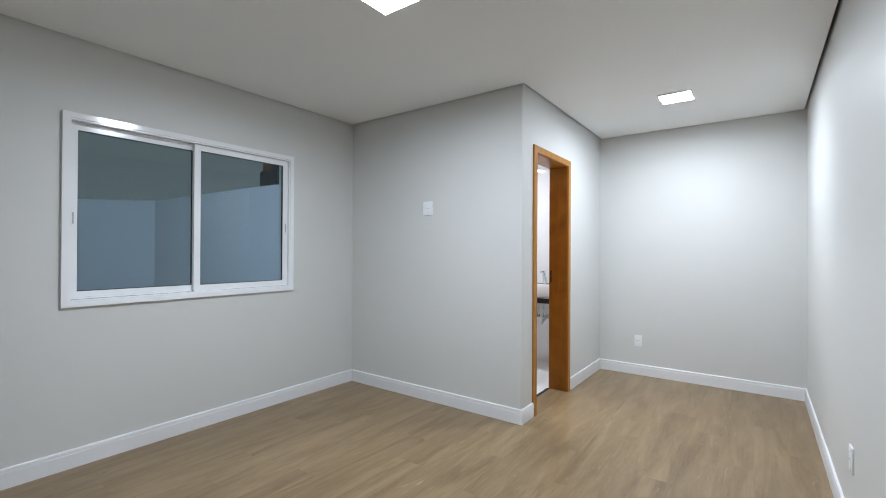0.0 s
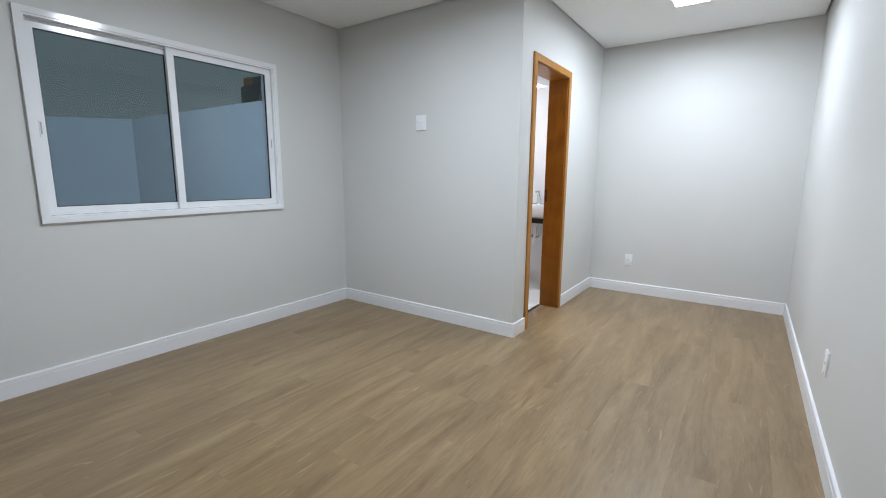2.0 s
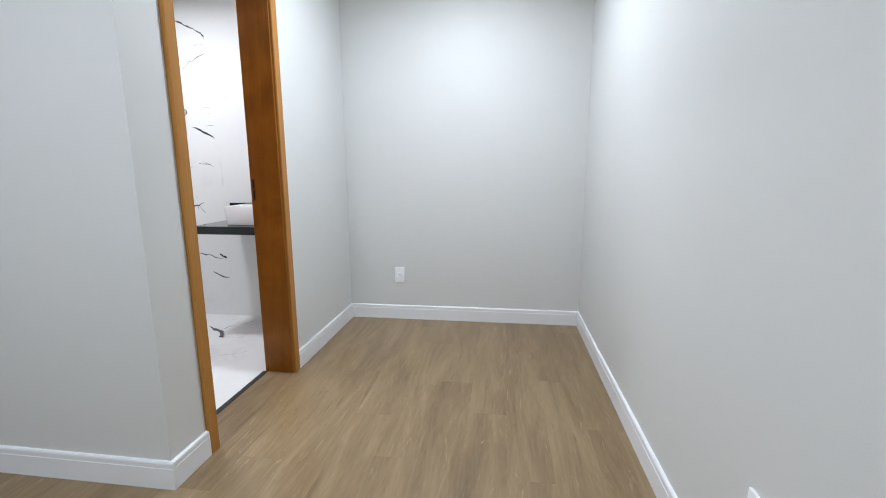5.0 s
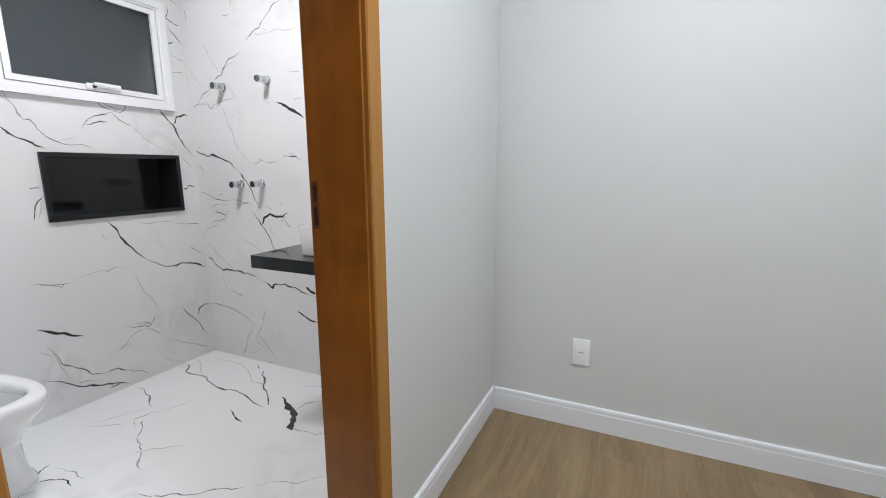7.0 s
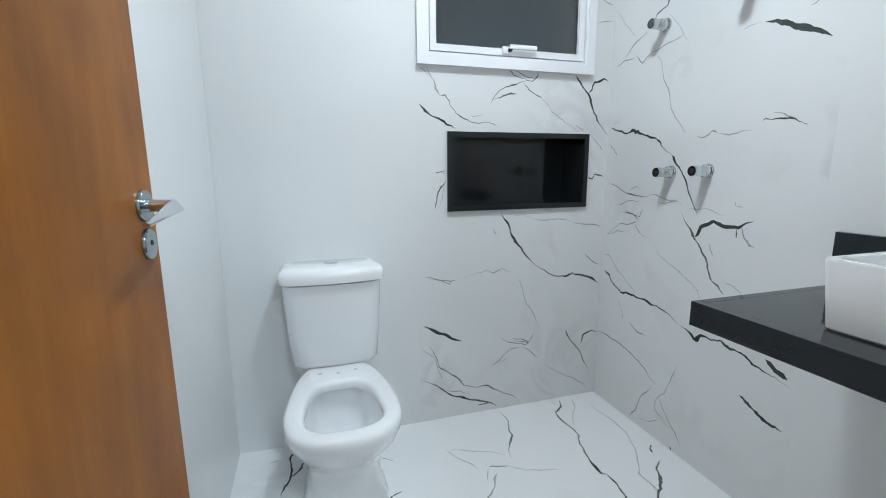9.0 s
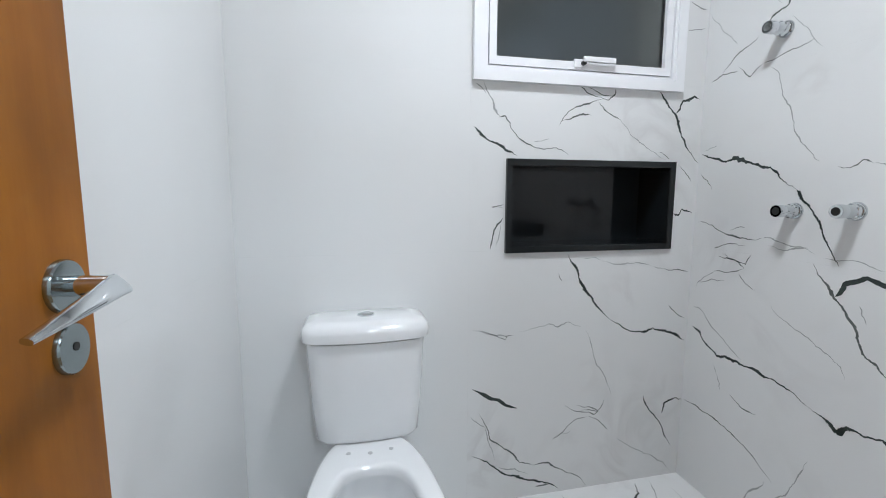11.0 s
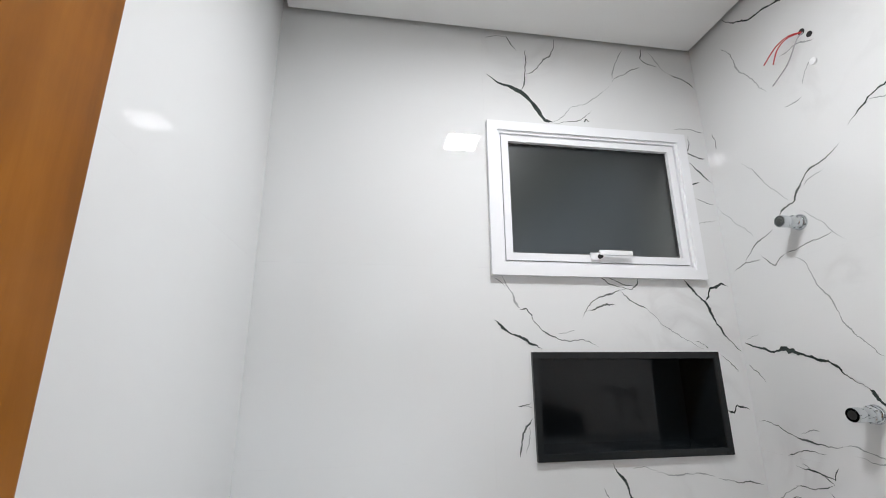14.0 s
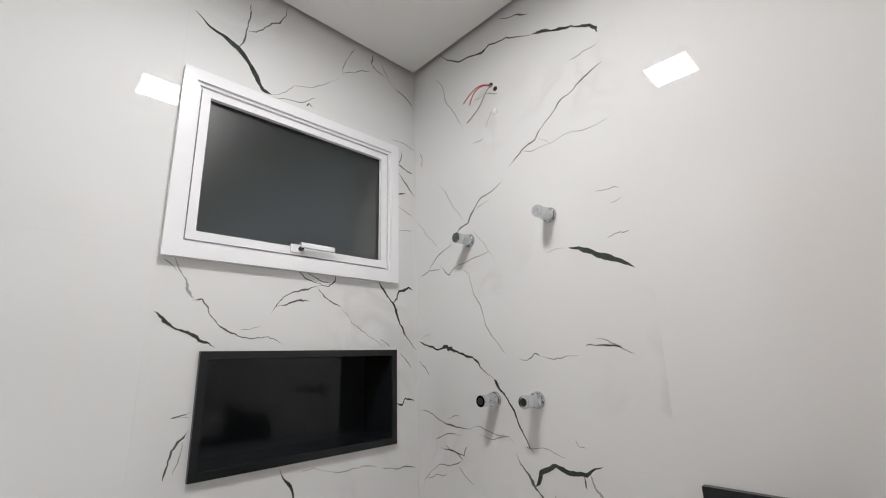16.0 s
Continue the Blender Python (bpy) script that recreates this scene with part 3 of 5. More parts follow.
# ---- black granite niche in the shower wall ----
def niche():
    n_ = thing("shower_niche", pose(WEST_X, (NI_Y0 + NI_Y1) / 2, NI_Z0), "black polished granite recessed shower niche in the tiled wall", "niche")
    hw, h, d = (NI_Y1 - NI_Y0) / 2, NI_Z1 - NI_Z0, 0.165
    e = 0.022
    part("back", box(-d - 0.012, -d, -hw + e - 0.004, hw - e + 0.004, e - 0.004, h - e + 0.004), GRANITE, n_)
    part("bottom", box(-d - 0.012, 0.012, -hw + 0.0065, hw - 0.0065, 0.0065, e, bevel=0.0015, seg=1), GRANITE, n_)
    part("top", box(-d - 0.012, 0.012, -hw + 0.0065, hw - 0.0065, h - e, h - 0.0065, bevel=0.0015, seg=1), GRANITE, n_)
    for s in (-1, 1):
        a, b = sorted((s * (hw - 0.0065), s * (hw - e)))
        part("side", box(-d - 0.012, 0.012, a, b, e, h - e, bevel=0.0015, seg=1), GRANITE, n_)
    part("rim", holed(-hw, hw, 0, h, 0.0005, 0.0135, on_x, [(-hw + 0.021, hw - 0.021, 0.021, h - 0.021)]), GRANITE_HONED, n_)
    return n_


niche()


# ---- ceiling lamps ----
def panel_lamp(x, y, z, size, watts, color, label):
    """A flush panel lamp: a rim, a glowing diffuser, and the wide beam that its prismatic sheet sends down."""
    l_ = thing("ceiling_lamp", pose(x, y, z), label, "ceiling light", "square panel lamps")
    s = size / 2
    part("frame", holed(-s, s, -s, s, -0.014, 0.0, on_z, [(-s + 0.006, s - 0.006, -s + 0.006, s - 0.006)]), ALU_WHITE, l_)
    part("diffuser", box(-s + 0.0065, s - 0.0065, -s + 0.0065, s - 0.0065, -0.013, -0.001), LED_SHEET, l_, "glowing white diffuser")
    beam = bpy.data.lights.new("beam", "AREA")
    beam.shape, beam.size, beam.energy, beam.color, beam.spread = "SQUARE", size - 0.016, watts, color, radians(BEAM)
    ob = new("beam", beam)
    ob.location = (0, 0, -0.0145)
    ob.parent = l_
    return l_


panel_lamp(-0.04, -1.47, CEIL, 0.24, LAMP_BEDROOM, LED_COOL, "square white LED panel lamp, lit, on the bedroom ceiling")
panel_lamp(0.92, 0.96, CEIL, 0.24, LAMP_PASSAGE, LED_COOL, "square white LED panel lamp, lit, on the passage ceiling")
panel_lamp(-1.068, 1.098, BATH_CEIL, 0.19, LAMP_BATH, LED_NEUTRAL, "square white LED panel lamp, lit, on the bathroom ceiling")


# ---- switch and outlets ----
def wall_plate(name, m, label, category, w, h, kind):
    """A wall plate in local x (width) and z (height) round its centre; it faces local -y."""
    p = thing(name, m, label, category)
    part("plate", box(-w / 2, w / 2, -0.009, 0, -h / 2, h / 2, bevel=0.003), PLASTIC, p, smooth=True)
    ins = part("insert", box(-w * 0.30, w * 0.30, -0.0105, -0.0085, -h * 0.18, h * 0.18, bevel=0.0008, seg=1), PLASTIC, p)
    if kind == "socket":
        part("slot", box(-0.011, 0.011, -0.0112, -0.0103, -0.0028, 0.0028, bevel=0.0004, seg=1), PLASTIC_GREY, ins)
    else:
        for dx in (-0.018, 0.012):
            part("mark", box(dx - 0.005, dx + 0.005, -0.0112, -0.0103, -0.002, 0.003), PLASTIC_GREY, ins)
    return p


wall_plate("light_switch", pose(-0.915, 0, 1.707), "white plastic light switch plate on the grey wall", "switch", 0.105, 0.125, "switch")
wall_plate("outlet", pose(0.413, NORTH_Y, 0.366), "white plastic power outlet low on the grey end wall", "outlet", 0.076, 0.122, "socket")
wall_plate("outlet", pose(EAST_X, -0.362, 0.392, 0, 0, -90), "white plastic power outlet low on the long grey wall", "outlet", 0.076, 0.118, "socket")


# ---- toilet ----
def egg(x0, x1, half, z, power=2.6, back=0.8, n_=64):
    """A rounded outline from x0 (at the wall) to x1 (front), narrowing towards the back from its widest line."""
    wide = x0 + (x1 - x0) * 0.62
    out = []
    for i in range(n_):
        t = 2 * math.pi * i / n_
        c, s_ = math.cos(t), math.sin(t)
        p = power if c > 0 else 3.6
        px = math.copysign(abs(c) ** (2 / p), c)
        py = math.copysign(abs(s_) ** (2 / p), s_)
        k = 1 - (1 - back) * max(0, -px) ** 1.25
        out.append((wide + ((x1 - wide) if px > 0 else (wide - x0)) * px, half * py * k, z))
    return out


def soft_rect(x0, x1, half, z, r=0.03, n_=6, bow=0.0):
    """A rectangle with round corners; its front edge bows out a little."""
    out = []
    for cx, cy, a0 in ((x1 - r, half - r, 0), (x0 + r, half - r, 90), (x0 + r, -half + r, 180), (x1 - r, -half + r, 270)):
        for k in range(n_ + 1):
            t = radians(a0 + 90 * k / n_)
            out.append((cx + r * math.cos(t), cy + r * math.sin(t), z))
    # extra points along the front, bowed
    front = []
    for k in range(1, 8):
        y = -half + r + (2 * half - 2 * r) * k / 8
        front.append((x1, y, z))
    out = out + front
    return [(x + bow * (1 - (y / half) ** 2) * (1 if x > (x0 + x1) / 2 else 0), y, zz) for x, y, zz in out]


def toilet():
    t = thing("toilet", pose(WEST_X, 0.656, 0), "white glazed ceramic close-coupled toilet without a seat", "toilet")
    R = 0.394
    rings = [egg(0.09, 0.515, 0.142, 0.0, 2.6, 0.92), egg(0.09, 0.515, 0.142, 0.018, 2.6, 0.92), egg(0.10, 0.498, 0.130, 0.040, 2.5, 0.92),
             egg(0.10, 0.488, 0.122, 0.110, 2.5, 0.92), egg(0.10, 0.492, 0.123, 0.170, 2.4, 0.90), egg(0.10, 0.525, 0.136, 0.215, 2.3, 0.86),
             egg(0.10, 0.572, 0.154, 0.262, 2.3, 0.82), egg(0.10, 0.612, 0.168, 0.305, 2.4, 0.77), egg(0.10, 0.632, 0.174, 0.335, 2.5, 0.74),
             egg(0.10, 0.642, 0.178, 0.358, 2.6, 0.73), egg(0.101, 0.643, 0.178, R - 0.020, 2.6, 0.73), egg(0.103, 0.641, 0.176, R - 0.011, 2.6, 0.73), egg(0.107, 0.637, 0.172, R - 0.005, 2.6, 0.73), egg(0.113, 0.630, 0.166, R - 0.0015, 2.6, 0.73), egg(0.122, 0.622, 0.158, R, 2.6, 0.73),
             egg(0.264, 0.594, 0.132, R, 2.8, 0.80), egg(0.272, 0.588, 0.126, R - 0.002, 2.8, 0.80), egg(0.279, 0.581, 0.120, R - 0.007, 2.8, 0.80), egg(0.283, 0.577, 0.116, R - 0.016, 2.8, 0.80), egg(0.283, 0.577, 0.116, R - 0.034, 2.8, 0.80),
             egg(0.262, 0.592, 0.128, R - 0.048, 2.7, 0.82), egg(0.262, 0.580, 0.120, R - 0.10, 2.5, 0.85), egg(0.29, 0.530, 0.092, R - 0.17, 2.2, 0.9),
             egg(0.32, 0.47, 0.055, R - 0.215, 2.0, 1.0), egg(0.335, 0.44, 0.040, R - 0.225, 2.0, 1.0)]
    part("bowl", add_loft(bmesh.new(), rings), CERAMIC, t, smooth=True)
    zt = R + 0.002
    for y, x in ((-0.062, 0.212), (0.0, 0.222), (0.062, 0.212)):
        part("bolt_hole", cyl(0.007, 0.007, (x, y, R - 0.006), (x, y, R + 0.0008), seg=14), PLASTIC_GREY, t)
    tank = [soft_rect(0.012, 0.150, 0.146, zt, 0.036, bow=0.014), soft_rect(0.012, 0.157, 0.157, zt + 0.014, 0.036, bow=0.016),
            soft_rect(0.010, 0.163, 0.166, zt + 0.12, 0.038, bow=0.018), soft_rect(0.008, 0.170, 0.176, zt + 0.315, 0.040, bow=0.020)]
    part("tank", add_loft(bmesh.new(), tank), CERAMIC, t, smooth=True)
    z1 = zt + 0.317
    lid = [soft_rect(0.006, 0.172, 0.178, z1, 0.040, bow=0.020), soft_rect(0.004, 0.180, 0.187, z1 + 0.006, 0.042, bow=0.022),
           soft_rect(0.004, 0.182, 0.189, z1 + 0.030, 0.042, bow=0.022), soft_rect(0.006, 0.177, 0.184, z1 + 0.045, 0.040, bow=0.021),
           soft_rect(0.014, 0.164, 0.171, z1 + 0.055, 0.038, bow=0.020), soft_rect(0.030, 0.140, 0.145, z1 + 0.060, 0.034, bow=0.016)]
    part("lid", add_loft(bmesh.new(), lid), CERAMIC, t, smooth=True)
    bt = part("flush_button", add_lathe(bmesh.new(), [(0.026, z1 + 0.056), (0.026, z1 + 0.0635), (0.023, z1 + 0.066), (0.010, z1 + 0.0665)], Matrix.Translation((0.096, 0, 0)) @ Matrix.Diagonal((0.8, 1, 1, 1))), CHROME, t, smooth=True)
    part("button_split", box(0.094, 0.098, -0.021, 0.021, z1 + 0.0655, z1 + 0.0672), STEEL, bt)
    return t


toilet()


# ---- washstand: counter, basin, faucet, plumbing ----
CT = 0.820
counter = thing("counter", pose(-0.52, BATH_N, CT - 0.055), "black polished granite counter fixed to the tiled wall", "counter")
cx0, cx1, cdep = -0.895 + 0.52, BATH_E + 0.52 - 0.0005, BATH_N - 1.388
part("top", box(cx0 + 0.022, cx1, -cdep + 0.022, 0, 0.033, 0.0548), GRANITE, counter)
part("front_apron", box(cx0, cx1, -cdep, -cdep + 0.022, 0.0, 0.055, bevel=0.001, seg=1), GRANITE, counter)
part("side_apron", box(cx0, cx0 + 0.022, -cdep + 0.022, 0, 0.0, 0.055, bevel=0.001, seg=1), GRANITE, counter)
part("backsplash", box(cx0 - 0.045, cx1, -0.020, 0, 0.0555, 0.055 + 0.125, bevel=0.0012, seg=1), GRANITE, counter)


def basin():
    b_ = thing("wash_basin", pose(-0.520, 1.605, CT), "white rectangular ceramic vessel basin on the black counter", "sink")
    hx, hy, h = 0.180, 0.142, 0.131

    def rr(ax0, ax1, ay0, ay1, z, r):
        out = []
        for cx, cy, a0 in ((ax1 - r, ay1 - r, 0), (ax0 + r, ay1 - r, 90), (ax0 + r, ay0 + r, 180), (ax1 - r, ay0 + r, 270)):
            for k in range(6):
                t = radians(a0 + 18 * k)
                out.append((cx + r * math.cos(t), cy + r * math.sin(t), z))
        return out
    rings = [rr(-hx + 0.014, hx - 0.014, -hy + 0.014, hy - 0.014, 0, 0.012), rr(-hx + 0.010, hx - 0.010, -hy + 0.010, hy - 0.010, 0.004, 0.014),
             rr(-hx, hx, -hy, hy, h - 0.004, 0.014), rr(-hx + 0.002, hx - 0.002, -hy + 0.002, hy - 0.002, h, 0.013),
             rr(-hx + 0.014, hx - 0.014, -hy + 0.014, hy - 0.105, h, 0.020), rr(-hx + 0.017, hx - 0.017, -hy + 0.017, hy - 0.108, h - 0.004, 0.020),
             rr(-hx + 0.026, hx - 0.026, -hy + 0.026, hy - 0.116, h - 0.075, 0.028), rr(-hx + 0.05, hx - 0.05, -hy + 0.045, hy - 0.135, h - 0.092, 0.020)]
    part("bowl", add_loft(bmesh.new(), rings), CERAMIC, b_, smooth=True)
    part("drain", add_lathe(bmesh.new(), [(0.020, h - 0.092), (0.020, h - 0.089), (0.012, h - 0.088)], Matrix.Translation((0, -0.04, 0))), CHROME, b_, smooth=True)


basin()


def faucet():
    f = thing("faucet", pose(-0.528, 1.700, CT + 0.131), "chrome single-lever basin faucet with a flat top", "faucet")
    part("base", add_lathe(bmesh.new(), [(0.024, 0.0), (0.024, 0.004), (0.021, 0.007)]), CHROME, f, smooth=True)
    b = bmesh.new()
    add_loft(b, [[(sx * (0.021 - 0.003 * k), sy * (0.017 - 0.003 * k) - 0.017 * k, 0.006 + 0.066 * k) for sx, sy in ((-1, -1), (1, -1), (1, 1), (-1, 1))] for k in range(3)])
    bmesh.ops.bevel(b, geom=list(b.edges), offset=0.003, segments=2, affect="EDGES")
    part("body", b, CHROME, f, smooth=True)
    part("spout", add_loft(bmesh.new(), [[(0.024 * s_ * math.cos(t_), -0.062 + 0.060 * s_ * math.sin(t_), h_) for t_ in [2 * math.pi * i / 32 for i in range(32)]] for s_, h_ in ((0.92, 0.136), (1.0, 0.139), (1.0, 0.146), (0.93, 0.149))]), CHROME, f, smooth=True)
    part("lever", box(-0.014, 0.014, -0.080, -0.010, 0.1495, 0.156, bevel=0.003), CHROME, f, smooth=True)


faucet()


def trap():
    t = thing("drain_trap", pose(-0.52, 1.58, 0.48), "white plastic siphon with a ribbed hose under the counter", "pipe")
    part("tailpiece", cyl(0.018, 0.018, (0, 0, 0.24), (0, 0, 0.33), seg=18), PLASTIC, t, smooth=True)
    prof = [(0.0135 + (0.0022 if k % 2 else 0.0), 0.085 + 0.16 * k / 23) for k in range(24)]
    part("ribbed_hose", add_lathe(bmesh.new(), prof, seg=18), PLASTIC, t)
    part("cup", add_lathe(bmesh.new(), [(0.014, 0.02), (0.021, 0.026), (0.023, 0.05), (0.023, 0.080), (0.016, 0.088)], seg=20), PLASTIC, t, smooth=True)
    part("outlet_pipe", add_tube(bmesh.new(), [(0.0, 0.0, 0.06), (0.03, 0.06, 0.09), (0.06, 0.14, 0.15), (0.08, 0.22, 0.19), (0.09, 0.332, 0.20)], 0.013, seg=14), PLASTIC, t, smooth=True)
    part("collar", cyl(0.023, 0.023, (0, 0, 0.235), (0, 0, 0.262), seg=18), PLASTIC, t, smooth=True)
    part("wall_flange", cyl(0.032, 0.028, (0.09, 0.334, 0.20), (0.09, 0.326, 0.20), seg=20), PLASTIC, t, smooth=True)


trap()


def angle_valve(x, z):
    v = thing("angle_valve", pose(x, BATH_N, z), "small chrome angle valve with a braided hose", "valve", "angle valves under the counter")
    turn = Matrix.Rotation(radians(90), 4, "X")
    part("rosette", add_lathe(bmesh.new(), [(0.026, 0.0), (0.024, 0.006), (0.010, 0.008)], turn), CHROME, v, smooth=True)
    b = cyl(0.009, 0.009, (0, 0, 0), (0, -0.055, 0), seg=16)
    add_cyl(b, 0.008, 0.008, (0, -0.045, 0), (0, -0.045, 0.045), seg=16)
    part("body", b, CHROME, v, smooth=True)
    part("knob", cyl(0.010, 0.011, (0, -0.055, 0), (0, -0.072, 0), seg=8), NICKEL, v)
    part("hose", add_tube(bmesh.new(), [(0, -0.045, 0.04), (0.01, -0.06, 0.10), (0.05, -0.15, 0.16), (0.14, -0.21, 0.222)], 0.006), STEEL, v, smooth=True)


angle_valve(-0.70, 0.545)
angle_valve(-0.62, 0.545)


# ---- capped pipe stubs for shower valves ----
def pipe_stub(x, z, is_open):
    v = thing("shower_valve_stub", pose(x, BATH_N, z) @ Matrix.Diagonal((1.0, 0.92, 1.0, 1)), "chrome valve stub without handle, standing out of the tiled wall", "valve", "valve stubs in the shower")
    turn = Matrix.Rotation(radians(90), 4, "X")
    part("body", add_lathe(bmesh.new(), [(0.0185, 0.0), (0.0195, 0.003), (0.0195, 0.026), (0.0175, 0.030), (0.0175, 0.052), (0.0150, 0.056)], turn), CHROME, v, smooth=True)
    part("flange", add_lathe(bmesh.new(), [(0.0250, 0.0), (0.0250, 0.004), (0.0225, 0.008), (0.0180, 0.009)], turn), CHROME, v, smooth=True)
    b = bmesh.new()
    bmesh.ops.create_cone(b, cap_ends=True, segments=6, radius1=0.0225, radius2=0.0225, depth=0.014, matrix=Matrix.Translation((0, -0.020, 0)) @ turn)
    bmesh.ops.bevel(b, geom=list(b.edges), offset=0.0015, segments=1, affect="EDGES")
    part("nut", b, CHROME, v)
    part("collar", add_lathe(bmesh.new(), [(0.0155, 0.050), (0.0185, 0.053), (0.0185, 0.076), (0.0172, 0.079), (0.0110, 0.079)], turn), CHROME, v, smooth=True)
    part("opening", add_lathe(bmesh.new(), [(0.0112, 0.0785), (0.0112, 0.0798), (0.004, 0.0799)], turn), HOLE if is_open else STEEL, v)


pipe_stub(-1.600, 1.640, False)
pipe_stub(-1.262, 1.650, False)
pipe_stub(-1.519, 1.096, True)
pipe_stub(-1.357, 1.101, True)


def shower_wires():
    w = thing("electric_wires", pose(-1.460, BATH_N, 2.213), "loose red and grey electric wires hanging out of the tiled wall", "wires")
    part("wall_hole", cyl(0.010, 0.010, (0, 0.004, 0), (0, -0.0015, 0), seg=14), HOLE, w)
    part("wire", add_tube(bmesh.new(), [(0, 0, 0), (-0.025, -0.022, 0.002), (-0.06, -0.035, -0.012), (-0.105, -0.04, -0.045)], 0.0018), RED_WIRE, w, smooth=True)
    part("wire", add_tube(bmesh.new(), [(0, 0, -0.002), (-0.025, -0.024, -0.004), (-0.055, -0.034, -0.022), (-0.078, -0.036, -0.062)], 0.0018), RED_WIRE, w, smooth=True)
    part("wire", add_tube(bmesh.new(), [(0.004, 0, -0.004), (-0.005, -0.02, -0.03), (-0.04, -0.03, -0.09), (-0.10, -0.03, -0.125)], 0.0020), GREY_WIRE, w, smooth=True)
    part("wall_plug", add_lathe(bmesh.new(), [(0.011, 0.0), (0.011, 0.004), (0.006, 0.006)], Matrix.Translation((0.012, 0, -0.115)) @ Matrix.Rotation(radians(90), 4, "X")), PLASTIC, w, smooth=True)
    part("wall_hole", cyl(0.009, 0.009, (0.020, 0.004, -0.025), (0.020, -0.0015, -0.025), seg=14), HOLE, w)


shower_wires()


# ---- yard outside the windows ----
ground = structure("ground", box(-60, 40, -60, 60, -0.45, -0.15), YARD_CONCRETE, "bare concrete yard outside", "ground")


def yard_wall(name, x0, y0, x1, y1, h, label):
    """A plastered boundary wall with an uneven mortar top."""
    d = Vector((x1 - x0, y1 - y0, 0))
    L_ = d.length
    d.normalize()
    s = Vector((-d.y, d.x, 0)) * 0.09
    bm_ = bmesh.new()
    n_ = max(8, int(L_ / 0.12))
    rows = []
    for i in range(n_ + 1):
        p = Vector((x0, y0, 0)) + d * (L_ * i / n_)
        up = h + 0.014 * noise.noise(Vector((i * 0.31, 3.1, 0))) + 0.006 * noise.noise(Vector((i * 1.3, 7.0, 0)))
        rows.append([bm_.verts.new(v) for v in (p + s + Vector((0, 0, -0.2)), p + s + Vector((0, 0, up)), p - s + Vector((0, 0, up + 0.012)), p - s + Vector((0, 0, -0.2)))])
    for a, b in zip(rows, rows[1:]):
        for k in range(4):
            bm_.faces.new((a[k], a[(k + 1) % 4], b[(k + 1) % 4], b[k]))
    bm_.faces.new(rows[0])
    bm_.faces.new(rows[-1][::-1])
    return structure(name, bm_, YARD_PLASTER, label, "wall")


yard_wall("wall_yard", -2.3, 2.335, -12.12, 2.01, 2.67, "rough white plastered boundary wall with an uneven top")
yard_wall("wall_yard_back", -12.0, 2.01, -17.25, -3.5, 2.67, "rough white plastered boundary wall at the back of the yard")


gb = thing("wall_box", pose(-6.80, 2.186, 2.67), "dark metal meter box with brown cover on the yard wall", "box")
part("shell", box(-0.31, 0.31, -0.085, 0.085, 0.0, 0.32, bevel=0.008), HOLE, gb)
part("cover", box(-0.21, 0.10, -0.075, 0.075, 0.32, 0.47, bevel=0.006), BRONZE, gb, "brown sheet metal cover")
part("riser", box(0.102, 0.40, -0.080, 0.080, 0.322, 0.45, bevel=0.006), HOLE, gb)
# unseen source, added to brighten the boundary walls; its spot on the house is assumed
yl = thing("yard_fill_lamp", pose(WEST_X - 0.16, -2.75, 2.52), "unseen white lamp box high on the outer wall, added to light the yard", "wall lamp")
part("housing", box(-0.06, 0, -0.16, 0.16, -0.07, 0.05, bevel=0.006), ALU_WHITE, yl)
part("lens", box(-0.066, -0.060, -0.15, 0.15, -0.06, 0.04), FILL_GLOW, yl)


# ---- floor planks of the bedroom ----
PW, PL, JOINT = 0.186, 1.24, 0.00006


def plank_mesh(w, l_):
    b = box(-w / 2 + JOINT, w / 2 - JOINT, -l_ / 2 + JOINT, l_ / 2 - JOINT, -0.0085, 0)
    me = bpy.data.meshes.new("plank")
    bmesh.ops.recalc_face_normals(b, faces=b.faces)
    b.to_mesh(me)
    b.free()
    me.materials.append(OAK)
    return me


plank_shapes = {}


def plank(x0, x1, y0, y1):
    key = (round(x1 - x0, 4), round(y1 - y0, 4))
    if key not in plank_shapes:
        plank_shapes[key] = plank_mesh(*key)
    ob = new("plank", plank_shapes[key])
    ob.location = ((x0 + x1) / 2, (y0 + y1) / 2, 0)
    ob.parent = floor


rng = random.Random(7)
row = 0
x = WEST_X
while x < EAST_X - 1e-4:
    xe = min(x + PW, EAST_X)
    y = SOUTH_Y - PL * (0.13 + 0.31 * (row % 3) + 0.06 * (row % 2))
    while y < NORTH_Y:
        ya, yb = max(y, SOUTH_Y), min(y + PL, NORTH_Y)
        if yb - ya > 0.02:
            cells = [(x, xe, ya, yb)]
            if xe <= 0.0:
                cells = [(x, xe, ya, min(yb, 0.0))]
            elif x < 0.0:
                cells = [(x, xe, ya, min(yb, 0.0)), (0.0, xe, max(ya, 0.0), yb)]
            for c in cells:
                if c[1] - c[0] > 0.01 and c[3] - c[2] > 0.01:
                    plank(*c)
        y += PL
    x = xe
    row += 1
plank(-0.163, 0.0, DOOR_Y0 - 0.001, DOOR_Y1 + 0.001)


# ---- bathroom tiles ----
def tile(parent, place, u0, u1, v0, v1, back, face, material, holes=()):
    g = 0.00005
    hs = [h for h in holes if h[0] < u1 and h[1] > u0 and h[2] < v1 and h[3] > v0]
    ob = link("tile", holed(u0 + g, u1 - g, v0 + g, v1 - g, back, face, place, hs), material)
    ob.parent = parent
    return ob


